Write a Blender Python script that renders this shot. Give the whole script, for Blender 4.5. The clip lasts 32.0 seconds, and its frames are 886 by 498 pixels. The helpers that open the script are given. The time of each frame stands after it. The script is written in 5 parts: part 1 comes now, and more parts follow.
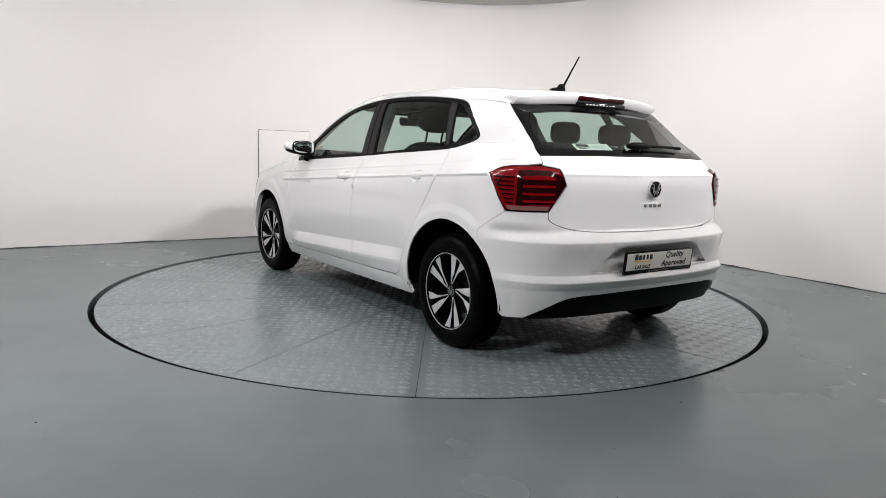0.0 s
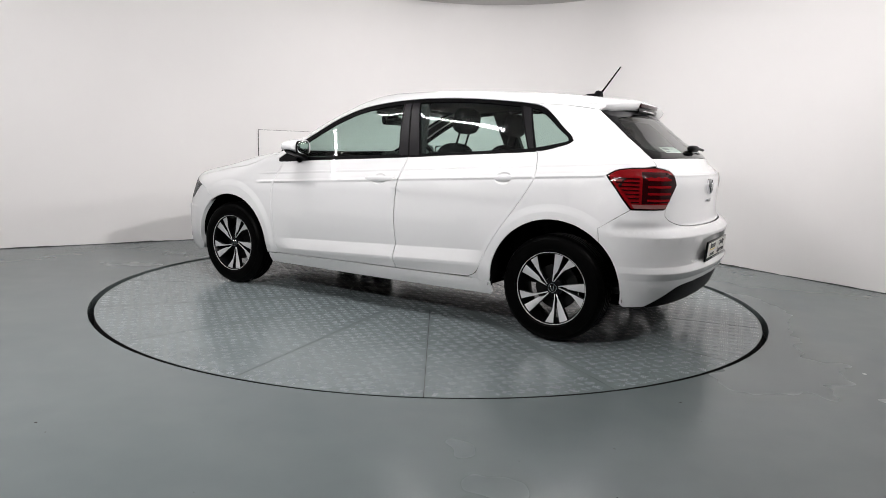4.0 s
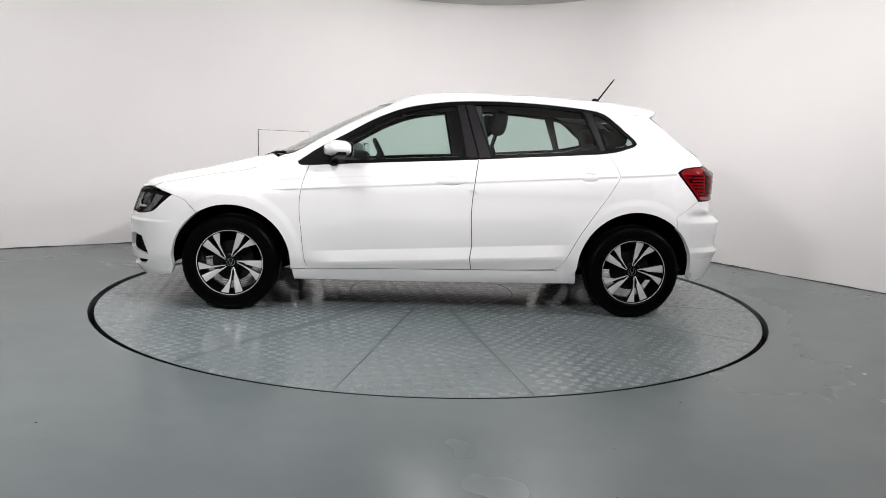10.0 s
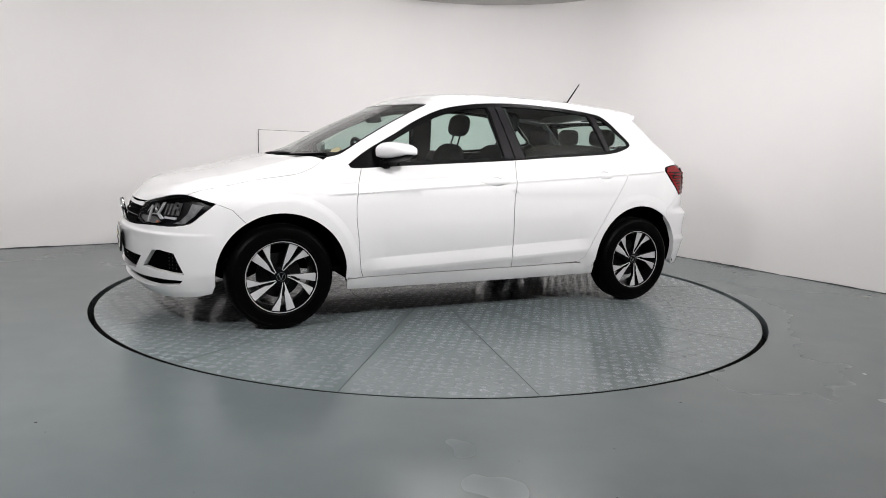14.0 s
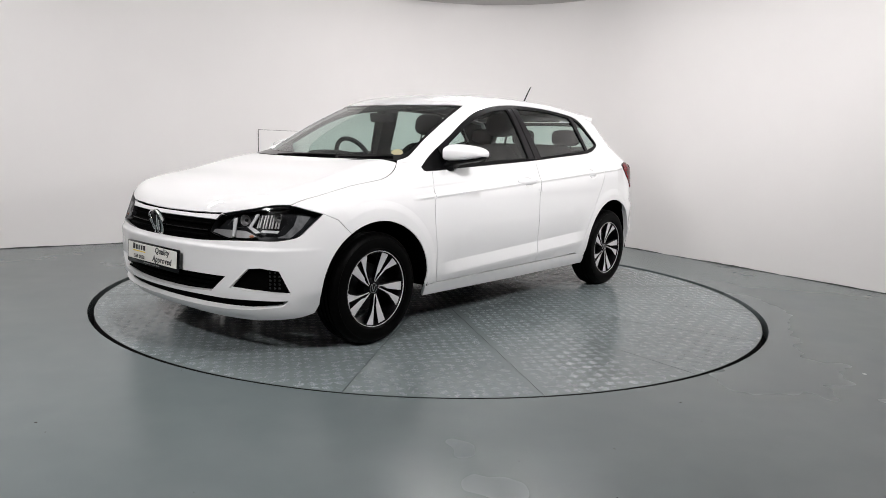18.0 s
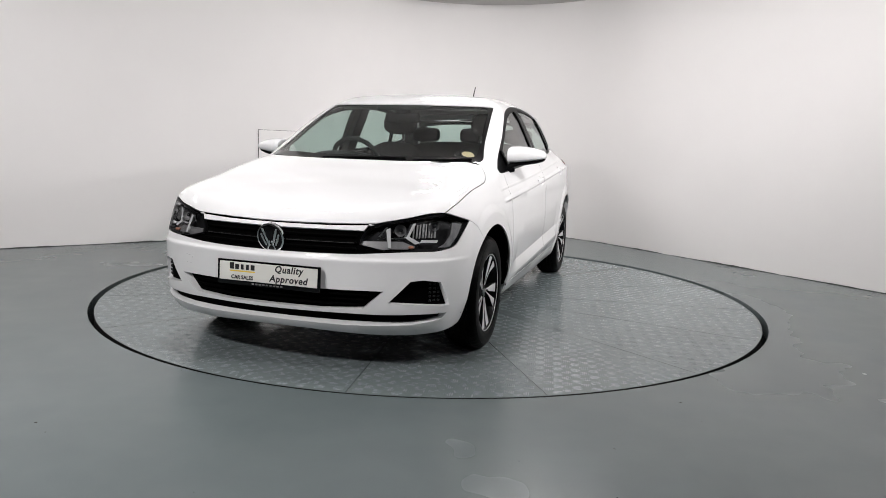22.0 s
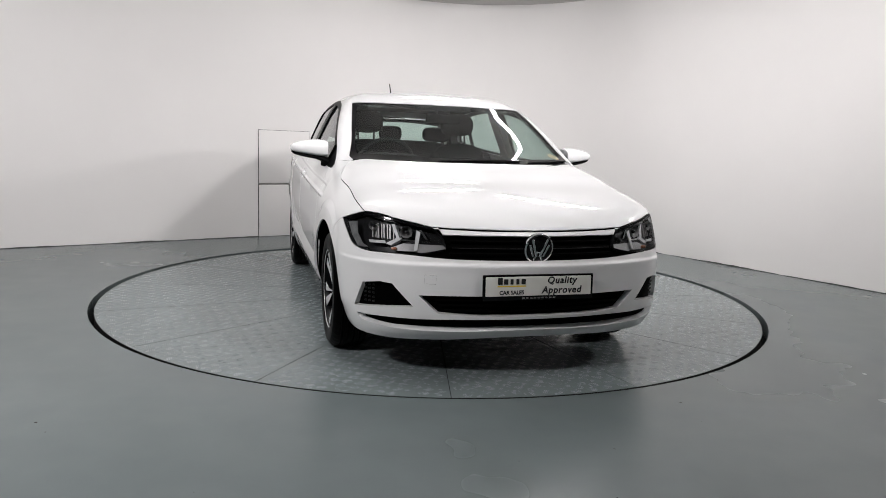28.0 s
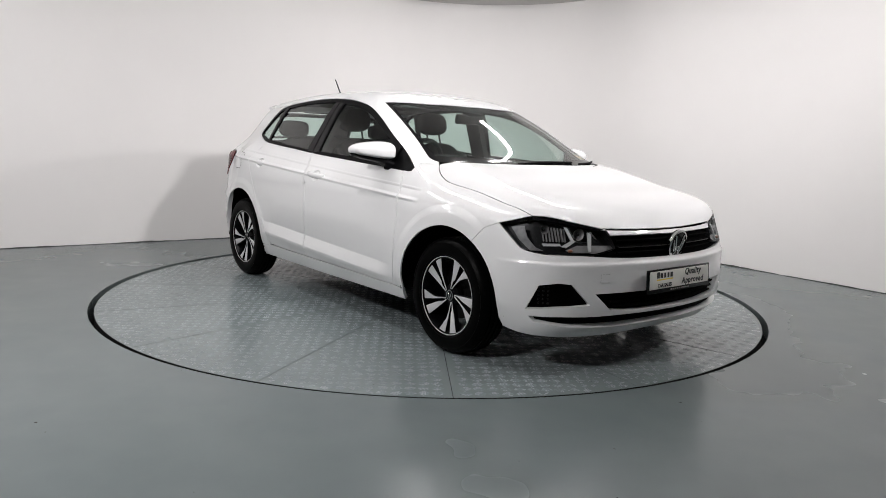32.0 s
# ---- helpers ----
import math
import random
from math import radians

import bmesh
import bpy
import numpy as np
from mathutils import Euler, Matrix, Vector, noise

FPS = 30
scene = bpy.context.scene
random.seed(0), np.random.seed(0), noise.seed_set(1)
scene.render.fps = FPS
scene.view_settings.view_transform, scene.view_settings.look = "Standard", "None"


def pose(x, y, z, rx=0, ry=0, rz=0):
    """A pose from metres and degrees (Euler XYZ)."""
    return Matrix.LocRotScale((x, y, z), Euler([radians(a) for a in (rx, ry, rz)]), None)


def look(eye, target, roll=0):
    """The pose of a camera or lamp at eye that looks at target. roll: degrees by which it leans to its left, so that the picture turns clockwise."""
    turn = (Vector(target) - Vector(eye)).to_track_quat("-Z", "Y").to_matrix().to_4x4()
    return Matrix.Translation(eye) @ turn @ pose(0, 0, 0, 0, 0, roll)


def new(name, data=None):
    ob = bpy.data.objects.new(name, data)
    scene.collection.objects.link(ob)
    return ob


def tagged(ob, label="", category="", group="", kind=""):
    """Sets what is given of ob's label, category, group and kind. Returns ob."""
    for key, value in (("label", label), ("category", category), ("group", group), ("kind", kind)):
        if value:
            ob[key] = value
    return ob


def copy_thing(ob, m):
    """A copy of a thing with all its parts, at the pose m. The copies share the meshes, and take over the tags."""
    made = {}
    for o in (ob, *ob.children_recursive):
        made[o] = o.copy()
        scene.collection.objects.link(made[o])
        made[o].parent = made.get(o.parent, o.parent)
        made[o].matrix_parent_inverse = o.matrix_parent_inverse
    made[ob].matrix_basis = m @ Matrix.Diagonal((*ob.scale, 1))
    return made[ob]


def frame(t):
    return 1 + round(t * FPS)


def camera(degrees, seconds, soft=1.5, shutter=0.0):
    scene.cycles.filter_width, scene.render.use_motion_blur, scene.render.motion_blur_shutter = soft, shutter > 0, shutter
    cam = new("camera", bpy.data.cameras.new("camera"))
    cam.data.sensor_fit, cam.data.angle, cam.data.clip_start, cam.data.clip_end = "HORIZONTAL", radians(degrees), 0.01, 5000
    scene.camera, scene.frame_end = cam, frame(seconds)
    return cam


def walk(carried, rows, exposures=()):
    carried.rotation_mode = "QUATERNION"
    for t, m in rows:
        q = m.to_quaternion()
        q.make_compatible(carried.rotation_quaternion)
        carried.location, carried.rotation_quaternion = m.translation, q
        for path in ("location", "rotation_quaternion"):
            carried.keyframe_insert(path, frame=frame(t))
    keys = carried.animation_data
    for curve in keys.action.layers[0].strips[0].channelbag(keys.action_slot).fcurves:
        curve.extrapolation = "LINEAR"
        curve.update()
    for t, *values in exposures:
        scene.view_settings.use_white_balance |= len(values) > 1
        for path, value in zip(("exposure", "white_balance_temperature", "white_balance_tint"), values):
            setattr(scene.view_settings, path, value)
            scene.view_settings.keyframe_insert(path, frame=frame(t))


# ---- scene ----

cam = camera(64.78, 32.0, soft=.5)
EYE = Vector((0.0, -5.0935, 1.0472))
VIEW = pose(0, 0, 0, 0, 0, -0.85) @ pose(0, 0, 0, -8.32) @ Vector((0, 1, 0))
HELD = look(EYE, EYE + VIEW * 10, 1.945)
walk(cam, [(0.0, HELD), (32.0, HELD)], [(0.0, .07), (1.0, .08), (3.0, .03), (6.0, -.03), (11.0, -.01), (14.0, -.06), (17.0, -.07), (20.0, -.03), (23.0, -.12), (25.0, -.15), (28.0, -.13), (31.0, -.06), (32.0, -.05)])

# ---- light ----
world = bpy.data.worlds.new("world")
world.use_nodes = True
world.node_tree.nodes["Background"].inputs[0].default_value = (.9, .93, 1, 1)
world.node_tree.nodes["Background"].inputs[1].default_value = .02
scene.world = world
TUBE_POWER = 49.0
NEAR_POWER, SIDE_POWER, FILL_POWER = 380.0, 220.0, 98.0
CEILING_Z = 2.78


# ---- materials ----
def nodes_of(name):
    m = bpy.data.materials.new(name)
    m.use_nodes = True
    t = m.node_tree
    return m, t, t.nodes["Principled BSDF"]


def link(t, a, b):
    t.links.new(a, b)


def noise_node(t, scale, detail=4.0, rough=.55, coords="Object"):
    c, n = t.nodes.new("ShaderNodeTexCoord"), t.nodes.new("ShaderNodeTexNoise")
    n.inputs["Scale"].default_value, n.inputs["Detail"].default_value, n.inputs["Roughness"].default_value = scale, detail, rough
    shove = t.nodes.new("ShaderNodeMapping")
    shove.inputs["Location"].default_value = (.13, .29, .37)
    link(t, c.outputs[coords], shove.inputs["Vector"])
    link(t, shove.outputs[0], n.inputs["Vector"])
    return n.outputs["Fac"]


def ramp(t, fac, stops):
    r = t.nodes.new("ShaderNodeValToRGB")
    while len(r.color_ramp.elements) < len(stops):
        r.color_ramp.elements.new(.5)
    for e, (p, c) in zip(r.color_ramp.elements, stops):
        e.position, e.color = p, (*c, 1) if len(c) == 3 else c
    link(t, fac, r.inputs[0])
    return r.outputs[0]


def bump(t, b, height, strength, distance=.002, before=None):
    n = t.nodes.new("ShaderNodeBump")
    n.inputs["Strength"].default_value, n.inputs["Distance"].default_value = strength, distance
    link(t, height, n.inputs["Height"])
    if before:
        link(t, before, n.inputs["Normal"])
    link(t, n.outputs[0], b.inputs["Normal"])
    return n.outputs[0]


def plain(name, colour, rough=.5, metal=0.0, coat=0.0, grain=0.0, scale=60.0, spread=.12, relief=.0, emit=0.0, spec=.5):
    """A surface with its own colour, a little uneven in tone, gloss and relief."""
    m, t, b = nodes_of(name)
    b.inputs["Metallic"].default_value, b.inputs["Coat Weight"].default_value = metal, coat
    b.inputs["Coat Roughness"].default_value = .03
    b.inputs["Specular IOR Level"].default_value = spec
    fine, wide = noise_node(t, scale, 6), noise_node(t, scale / 12, 3)
    lo, hi = [tuple(max(0, min(1, c * k)) for c in colour) for k in (1 - spread, 1 + spread)]
    link(t, ramp(t, wide, [(.3, lo), (.7, hi)]), b.inputs["Base Color"])
    link(t, ramp(t, fine, [(.2, (max(.02, rough - .06),) * 3), (.8, (min(1, rough + .06),) * 3)]), b.inputs["Roughness"])
    if relief:
        bump(t, b, fine, relief, .001)
    if emit:
        b.inputs["Emission Color"].default_value, b.inputs["Emission Strength"].default_value = (*colour, 1), emit
    return m


def glass_like(name, tint, gloss=1.0, rough=.0):
    """A thin pane: it lets light through in its tint and mirrors more towards grazing angles."""
    m, t, b = nodes_of(name)
    t.nodes.remove(b)
    clear, shine, mix, side, power, add = [t.nodes.new(n) for n in ("ShaderNodeBsdfTransparent", "ShaderNodeBsdfGlossy", "ShaderNodeMixShader", "ShaderNodeLayerWeight", "ShaderNodeMath", "ShaderNodeMath")]
    clear.inputs[0].default_value, shine.inputs[0].default_value, shine.inputs[1].default_value = (*tint, 1), (gloss, gloss, gloss, 1), rough
    power.operation, power.inputs[1].default_value = "POWER", 4.0
    add.operation, add.inputs[1].default_value, add.inputs[2].default_value = "MULTIPLY_ADD", .80, .055
    side.inputs[0].default_value = .5
    link(t, side.outputs["Facing"], power.inputs[0])
    link(t, power.outputs[0], add.inputs[0])
    link(t, add.outputs[0], mix.inputs[0])
    link(t, clear.outputs[0], mix.inputs[1])
    link(t, shine.outputs[0], mix.inputs[2])
    link(t, mix.outputs[0], t.nodes["Material Output"].inputs[0])
    return m


def car_paint(name):
    """Solid white lacquer, with a trace of orange peel."""
    m, t, b = nodes_of(name)
    b.inputs["Base Color"].default_value = (.755, .755, .76, 1)
    b.inputs["Roughness"].default_value, b.inputs["Coat Weight"].default_value, b.inputs["Coat Roughness"].default_value = .5, 1.0, .022
    b.inputs["Specular IOR Level"].default_value = .2
    return m


def floor_paint(name, gloss=(.24, .28), k=1.0, spec=.34):
    """Grey-blue floor paint, faintly patchy, half-gloss."""
    m, t, b = nodes_of(name)
    wide, mid, fine = noise_node(t, .7, 4, .5), noise_node(t, 5, 4, .5), noise_node(t, 60, 3, .5)
    tone = ramp(t, wide, [(.3, (.119 * k, .143 * k, .147 * k)), (.7, (.140 * k, .163 * k, .165 * k))])
    scuff = ramp(t, mid, [(.25, (.955, .955, .955)), (.75, (1.035, 1.035, 1.03))])
    last = tone
    for extra in (scuff,):
        mul = t.nodes.new("ShaderNodeMixRGB")
        mul.blend_type, mul.inputs[0].default_value = "MULTIPLY", 1
        link(t, last, mul.inputs[1])
        link(t, extra, mul.inputs[2])
        last = mul.outputs[0]
    link(t, last, b.inputs["Base Color"])
    b.inputs["Specular IOR Level"].default_value = spec
    link(t, ramp(t, wide, [(.3, (gloss[0],) * 3), (.7, (gloss[1],) * 3)]), b.inputs["Roughness"])
    bump(t, b, fine, .03, .0012)
    return m


def wall_paint(name):
    m, t, b = nodes_of(name)
    wide, fine = noise_node(t, .8, 4, .5), noise_node(t, 140, 3)
    link(t, ramp(t, wide, [(.3, (.765, .745, .735)), (.7, (.80, .78, .77))]), b.inputs["Base Color"])
    b.inputs["Roughness"].default_value = .6
    bump(t, b, fine, .08, .001, bump(t, b, noise_node(t, 3.5, 3), .15, .006))
    return m


def tyre_rubber(name):
    m = plain(name, (.0014, .0014, .0014), .40, relief=.03, scale=120, spread=.3, spec=.035)
    return m


M_FLOOR, M_PLATE, M_WALL = floor_paint("floor_paint"), floor_paint("plate_paint", (.13, .18), 1.24, .30), wall_paint("wall_paint")
# Lighter than the plates: the glint of the raised bars put into their colour.
M_TREAD = plain("lightened_tread_paint", (.205, .237, .248), .27, spread=.2, scale=30)
M_BACKWALL = plain("unseen_wall_dark", (.05, .05, .05), .8, scale=20, spread=.1)
M_CEIL = plain("ceiling_paint", (.55, .54, .53), .8, scale=20, spread=.03)
M_PAINT = car_paint("white_car_paint")
M_BLACK = plain("black_plastic", (.0025, .0025, .0028), .42, spread=.2, scale=200, relief=.05, spec=.06)
M_FILM = plain("satin_pillar_film", (.010, .009, .0105), .38, spread=.12, scale=200, spec=.16)
M_GLOSS = plain("gloss_black", (.003, .003, .0035), .10, spread=.1, spec=.28)
M_MESH = plain("matt_black_mesh", (.0012, .0012, .0012), .7, spread=.2, spec=.01)
M_TRIM = plain("dark_interior_trim", (.007, .007, .0075), .75, spec=.25, spread=.15, scale=150, relief=.1)
M_LINING = plain("grey_headlining", (.11, .11, .108), .9, spread=.04, scale=150, relief=.1)
M_INNER = plain("grey_pillar_trim", (.035, .035, .035), .8, spread=.08, scale=150, spec=.2)
M_CLOTH = plain("seat_cloth", (.006, .006, .0065), .95, spec=.15, spread=.2, scale=220, relief=.2)
M_GLASS = glass_like("tinted_glass", (.72, .83, .79), .9)
M_LENS = glass_like("clear_lens", (.93, .94, .95), .12)
M_SILVER = plain("lamp_silver", (.30, .295, .295), .5, .8, spread=.1, scale=200)
M_GUIDE = plain("white_light_guide", (.55, .55, .55), .25, coat=.5, spread=.03)
M_FROST = plain("frosted_grey_lens", (.15, .15, .152), .35, spread=.35, scale=400, relief=.2)
M_GRIT = plain("dark_grey_plastic", (.010, .010, .011), .35, spread=.2, scale=200, spec=.25)
M_CHROME = plain("chrome", (.80, .81, .82), .08, 1.0, spread=.03)
M_ALLOY = plain("machined_alloy", (.72, .72, .73), .42, .5, spread=.05, scale=150)
M_DARKRIM = plain("black_rim_paint", (.002, .002, .0025), .3, spec=.12, spread=.2)
M_RUBBER = tyre_rubber("tyre_rubber")
M_UNDER = plain("underbody_black", (.0018, .0018, .0018), .9, spec=.02, spread=.2, scale=30, relief=.2)
M_MIRROR = plain("mirror_glass", (.75, .80, .80), .02, 1.0, spread=.01)
M_STEEL = plain("brake_steel", (.014, .014, .014), .5, .8, spread=.1)
M_PLATEWHITE = plain("number_plate_white", (.72, .71, .67), .45, spread=.02)
M_INK = plain("black_ink", (.012, .012, .014), .5)
M_YELLOW = plain("yellow_ink", (.75, .55, .06), .5)
M_STICKER = plain("paper_sticker", (.72, .50, .32), .6)
M_TUBE = plain("lamp_diffuser", (1.0, .975, .975), .5, spread=.0, emit=TUBE_POWER * .5)
M_FLOOD = plain("flood_lamp_face", (1.0, .975, .975), .5, spread=.0, emit=6)
M_FILL_FACE = plain("fill_lamp_face", (1.0, .975, .975), .5, spread=.0, emit=6)
M_METAL = plain("painted_metal", (.6, .6, .6), .4, spread=.03)
M_AMBER = plain("amber_bulb", (.35, .15, .09), .3)
M_JOINT = plain("dirty_joint", (.05, .048, .045), .9, spread=.4, scale=60)
M_GRIT_DARK = plain("dark_grit", (.012, .011, .010), .9, spread=.4, scale=50)
M_GAP = plain("dark_gap", (.005, .005, .005), .95, spec=.1, spread=.3)


def red_lens(name, colour):
    m, t, b = nodes_of(name)
    wide = noise_node(t, 30, 2)
    link(t, ramp(t, wide, [(.3, tuple(c * .85 for c in colour)), (.7, colour)]), b.inputs["Base Color"])
    b.inputs["Roughness"].default_value, b.inputs["Specular IOR Level"].default_value = .06, .28
    return m


M_RED, M_DARKRED, M_CLEARRED = red_lens("red_lens", (.17, .003, .005)), red_lens("dark_red_lens", (.018, .0012, .002)), red_lens("clear_strip", (.20, .09, .085))

M_TAILRIM = red_lens("black_lens_edge", (.004, .0008, .001))


def area_light(name, sx, sy, radiance, parent, at):
    """The light that leaves a lamp's face, as an area lamp just in front of it."""
    la = bpy.data.lights.new(name, "AREA")
    la.shape, la.size, la.size_y, la.energy, la.color = "RECTANGLE", sx, sy, radiance * sx * sy * 4, (1.0, .975, .975)
    ob = new(name, la)
    ob.parent, ob.matrix_basis = parent, at
    return ob


# ---- mesh helpers ----
def part(name, bm, material, parent, label="", m=None):
    """A bmesh as one mesh object under a thing or a part."""
    me = bpy.data.meshes.new(name)
    bm.to_mesh(me)
    bm.free()
    me.materials.append(material)
    ob = new(name, me)
    ob.parent = parent
    if m is not None:
        ob.matrix_basis = m
    if label:
        tagged(ob, label)
    return ob


def thing(name, label, category, kind="", group="", at=None):
    ob = new(name)
    ob.empty_display_size = .1
    if at is not None:
        ob.matrix_basis = at
    return tagged(ob, label, category, group, kind)


def smooth(bm, angle=40):
    lim = radians(angle)
    for f in bm.faces:
        f.smooth = True
    for e in bm.edges:
        e.smooth = len(e.link_faces) == 2 and e.calc_face_angle(0) < lim
    return bm


def box(sx, sy, sz, at=(0, 0, 0), bevel=0.0, segs=2, turn=None, bm=None):
    bm = bm or bmesh.new()
    made = bmesh.ops.create_cube(bm, size=1)["verts"]
    mat = Matrix.Translation(at) @ (turn or Matrix()) @ Matrix.Diagonal((sx, sy, sz, 1))
    bmesh.ops.transform(bm, matrix=mat, verts=made)
    if bevel:
        edges = list({e for v in made for e in v.link_edges})
        bmesh.ops.bevel(bm, geom=edges, offset=bevel, segments=segs, affect="EDGES", profile=.5)
    return smooth(bm)


def lathe(profile, n=64, bm=None, axis="y", closed=False):
    """Spins (radius, along) points round an axis."""
    bm = bm or bmesh.new()
    rings = []
    for i in range(n):
        a = 2 * math.pi * i / n
        ring = []
        for r, h in profile:
            c, s = r * math.cos(a), r * math.sin(a)
            ring.append(bm.verts.new({"y": (c, h, s), "z": (c, s, h), "x": (h, c, s)}[axis]))
        rings.append(ring)
    k = len(profile)
    for i in range(n):
        a, b = rings[i], rings[(i + 1) % n]
        for j in range(k if closed else k - 1):
            bm.faces.new((a[j], a[(j + 1) % k], b[(j + 1) % k], b[j]))
    bmesh.ops.recalc_face_normals(bm, faces=bm.faces)
    return smooth(bm)


def prism(outline, depth, at=None, bevel=0.0, bm=None):
    """A flat outline (x, y) pushed along z by depth, with softened rims."""
    bm = bm or bmesh.new()
    low = [bm.verts.new((x, y, 0)) for x, y in outline]
    top = [bm.verts.new((x, y, depth)) for x, y in outline]
    n = len(outline)
    faces = [bm.faces.new(low[::-1]), bm.faces.new(top)]
    faces += [bm.faces.new((low[i], low[(i + 1) % n], top[(i + 1) % n], top[i])) for i in range(n)]
    if bevel:
        edges = [e for e in faces[1].edges]
        bmesh.ops.bevel(bm, geom=edges, offset=bevel, segments=2, affect="EDGES", profile=.5)
    if at is not None:
        bmesh.ops.transform(bm, matrix=at, verts=bm.verts)
    bmesh.ops.recalc_face_normals(bm, faces=bm.faces)
    return smooth(bm, 30)


def tube(points, radius, n=10, bm=None, taper=None):
    """A round bar along points."""
    bm = bm or bmesh.new()
    pts = [Vector(p) for p in points]
    rings = []
    for i, p in enumerate(pts):
        d = (pts[min(i + 1, len(pts) - 1)] - pts[max(i - 1, 0)]).normalized()
        u = d.orthogonal().normalized() if i == 0 else (u - d * u.dot(d)).normalized()
        w = d.cross(u)
        r = radius if taper is None else radius + (taper - radius) * i / (len(pts) - 1)
        rings.append([bm.verts.new(p + (u * math.cos(2 * math.pi * k / n) + w * math.sin(2 * math.pi * k / n)) * r) for k in range(n)])
    for a, b in zip(rings, rings[1:]):
        for k in range(n):
            bm.faces.new((a[k], a[(k + 1) % n], b[(k + 1) % n], b[k]))
    bm.faces.new(rings[0][::-1])
    bm.faces.new(rings[-1])
    bmesh.ops.recalc_face_normals(bm, faces=bm.faces)
    return smooth(bm, 50)


def blob(rx, ry, rz, at=(0, 0, 0), power=2.6, n=18, turn=None, bm=None):
    """A rounded pillow."""
    bm = bm or bmesh.new()
    made = bmesh.ops.create_uvsphere(bm, u_segments=n * 2, v_segments=n, radius=1)["verts"]
    for v in made:
        k = (abs(v.co.x) ** power + abs(v.co.y) ** power + abs(v.co.z) ** power) ** (-1 / power)
        v.co *= k
    bmesh.ops.transform(bm, matrix=Matrix.Translation(at) @ (turn or Matrix()) @ Matrix.Diagonal((rx, ry, rz, 1)), verts=made)
    return smooth(bm, 60)


def text_part(name, words, size, m, material, parent, label="", lean=0.0, bold=0.0, spacing=1.0, depth=.0006):
    """Words as a thin mesh, from the built-in font."""
    cu = bpy.data.curves.new(name, "FONT")
    cu.body, cu.size, cu.shear, cu.offset, cu.extrude, cu.space_character = words, size, lean, bold, depth, spacing
    cu.align_x, cu.align_y, cu.resolution_u = "CENTER", "CENTER", 3
    tmp = bpy.data.objects.new(name, cu)
    scene.collection.objects.link(tmp)
    me = bpy.data.meshes.new_from_object(tmp.evaluated_get(bpy.context.evaluated_depsgraph_get()))
    bpy.data.objects.remove(tmp)
    bpy.data.curves.remove(cu)
    me.name = name
    me.materials.clear()
    me.materials.append(material)
    ob = new(name, me)
    ob.parent, ob.matrix_basis = parent, m
    if label:
        tagged(ob, label)
    return ob

# ---- the car's form: one closed surface, from which every panel is cut ----
def curve(pts, n=4000):
    """A smooth curve through the points, as a fast table (monotone cubic)."""
    x, y = np.array(pts, float).T
    h, d = np.diff(x), np.diff(y) / np.diff(x)
    m = np.zeros(len(x))
    m[0], m[-1] = d[0], d[-1]
    for i in range(1, len(x) - 1):
        if d[i - 1] * d[i] > 0:
            a, b = 2 * h[i] + h[i - 1], h[i] + 2 * h[i - 1]
            m[i] = (a + b) / (a / d[i - 1] + b / d[i])
    s = np.linspace(x[0], x[-1], n)
    k = np.clip(np.searchsorted(x, s) - 1, 0, len(x) - 2)
    t = (s - x[k]) / h[k]
    v = (y[k] * (1 + 2 * t) * (1 - t) ** 2 + m[k] * h[k] * t * (1 - t) ** 2
         + y[k + 1] * t * t * (3 - 2 * t) + m[k + 1] * h[k] * t * t * (t - 1))
    return lambda q: np.interp(q, s, v)


def soft(a, b, r):
    """The larger of two distances, rounded over the radius r."""
    k = np.clip((r - np.abs(a - b)) / r, 0, 1)
    return np.maximum(a, b) + k * k * r / 4


AXLE, TYRE_R = 1.274, 0.300
plan = curve([(-2.1, .800), (-1.6, .842), (-1.27, .862), (-.8, .868), (0, .868), (.8, .866), (1.27, .862), (1.6, .838), (2.1, .78)])
flank = curve([(.10, -.12), (.17, -.075), (.225, -.045), (.262, -.034), (.285, -.028), (.335, -.014), (.36, -.010), (.55, 0), (.70, -.006), (.80, -.0145), (.85, -.027),
               (.90, -.050), (.95, -.080), (1.0, -.108), (1.1, -.17), (1.3, -.3)])


def bent(pts):
    """A line of straight pieces, with sharp corners."""
    x, y = np.array(pts, float).T
    return lambda q: np.interp(q, x, y)


ridge = bent([(.0, 0), (.29, 0), (.338, .010), (.356, .011), (.428, -.013), (.60, 0), (1.5, 0)])
crease = bent([(.0, 0), (.74, 0), (.825, .002), (.836, .010), (.840, .010), (.852, -.003), (.888, -.0085), (.898, -.003), (.906, -.006), (.96, 0), (2, 0)])
nose_edge = bent([(0, 0), (.495, 0), (.533, .005), (.545, 0), (2, 0)])
tail_edge = bent([(0, 0), (.385, 0), (.424, .018), (.457, 0), (.575, 0), (.616, .008), (.632, 0), (.925, 0), (.937, .004), (.946, 0), (2, 0)])
nose = curve([(.05, 1.90), (.17, 1.985), (.24, 2.045), (.30, 2.062), (.40, 2.066), (.522, 2.064), (.534, 2.061), (.541, 2.057), (.58, 2.045), (.63, 2.026), (.70, 2.002), (.77, 1.988), (.82, 1.958), (.86, 1.90), (.95, 1.72), (1.2, 1.2)])
tail = curve([(.05, -1.80), (.20, -1.89), (.30, -1.932), (.36, -1.952), (.42, -1.962), (.47, -1.956), (.55, -1.962), (.605, -1.970), (.628, -1.964), (.65, -1.938), (.67, -1.902), (.80, -1.893), (.87, -1.895), (.935, -1.888), (.95, -1.868), (1.02, -1.808), (1.2, -1.70)])
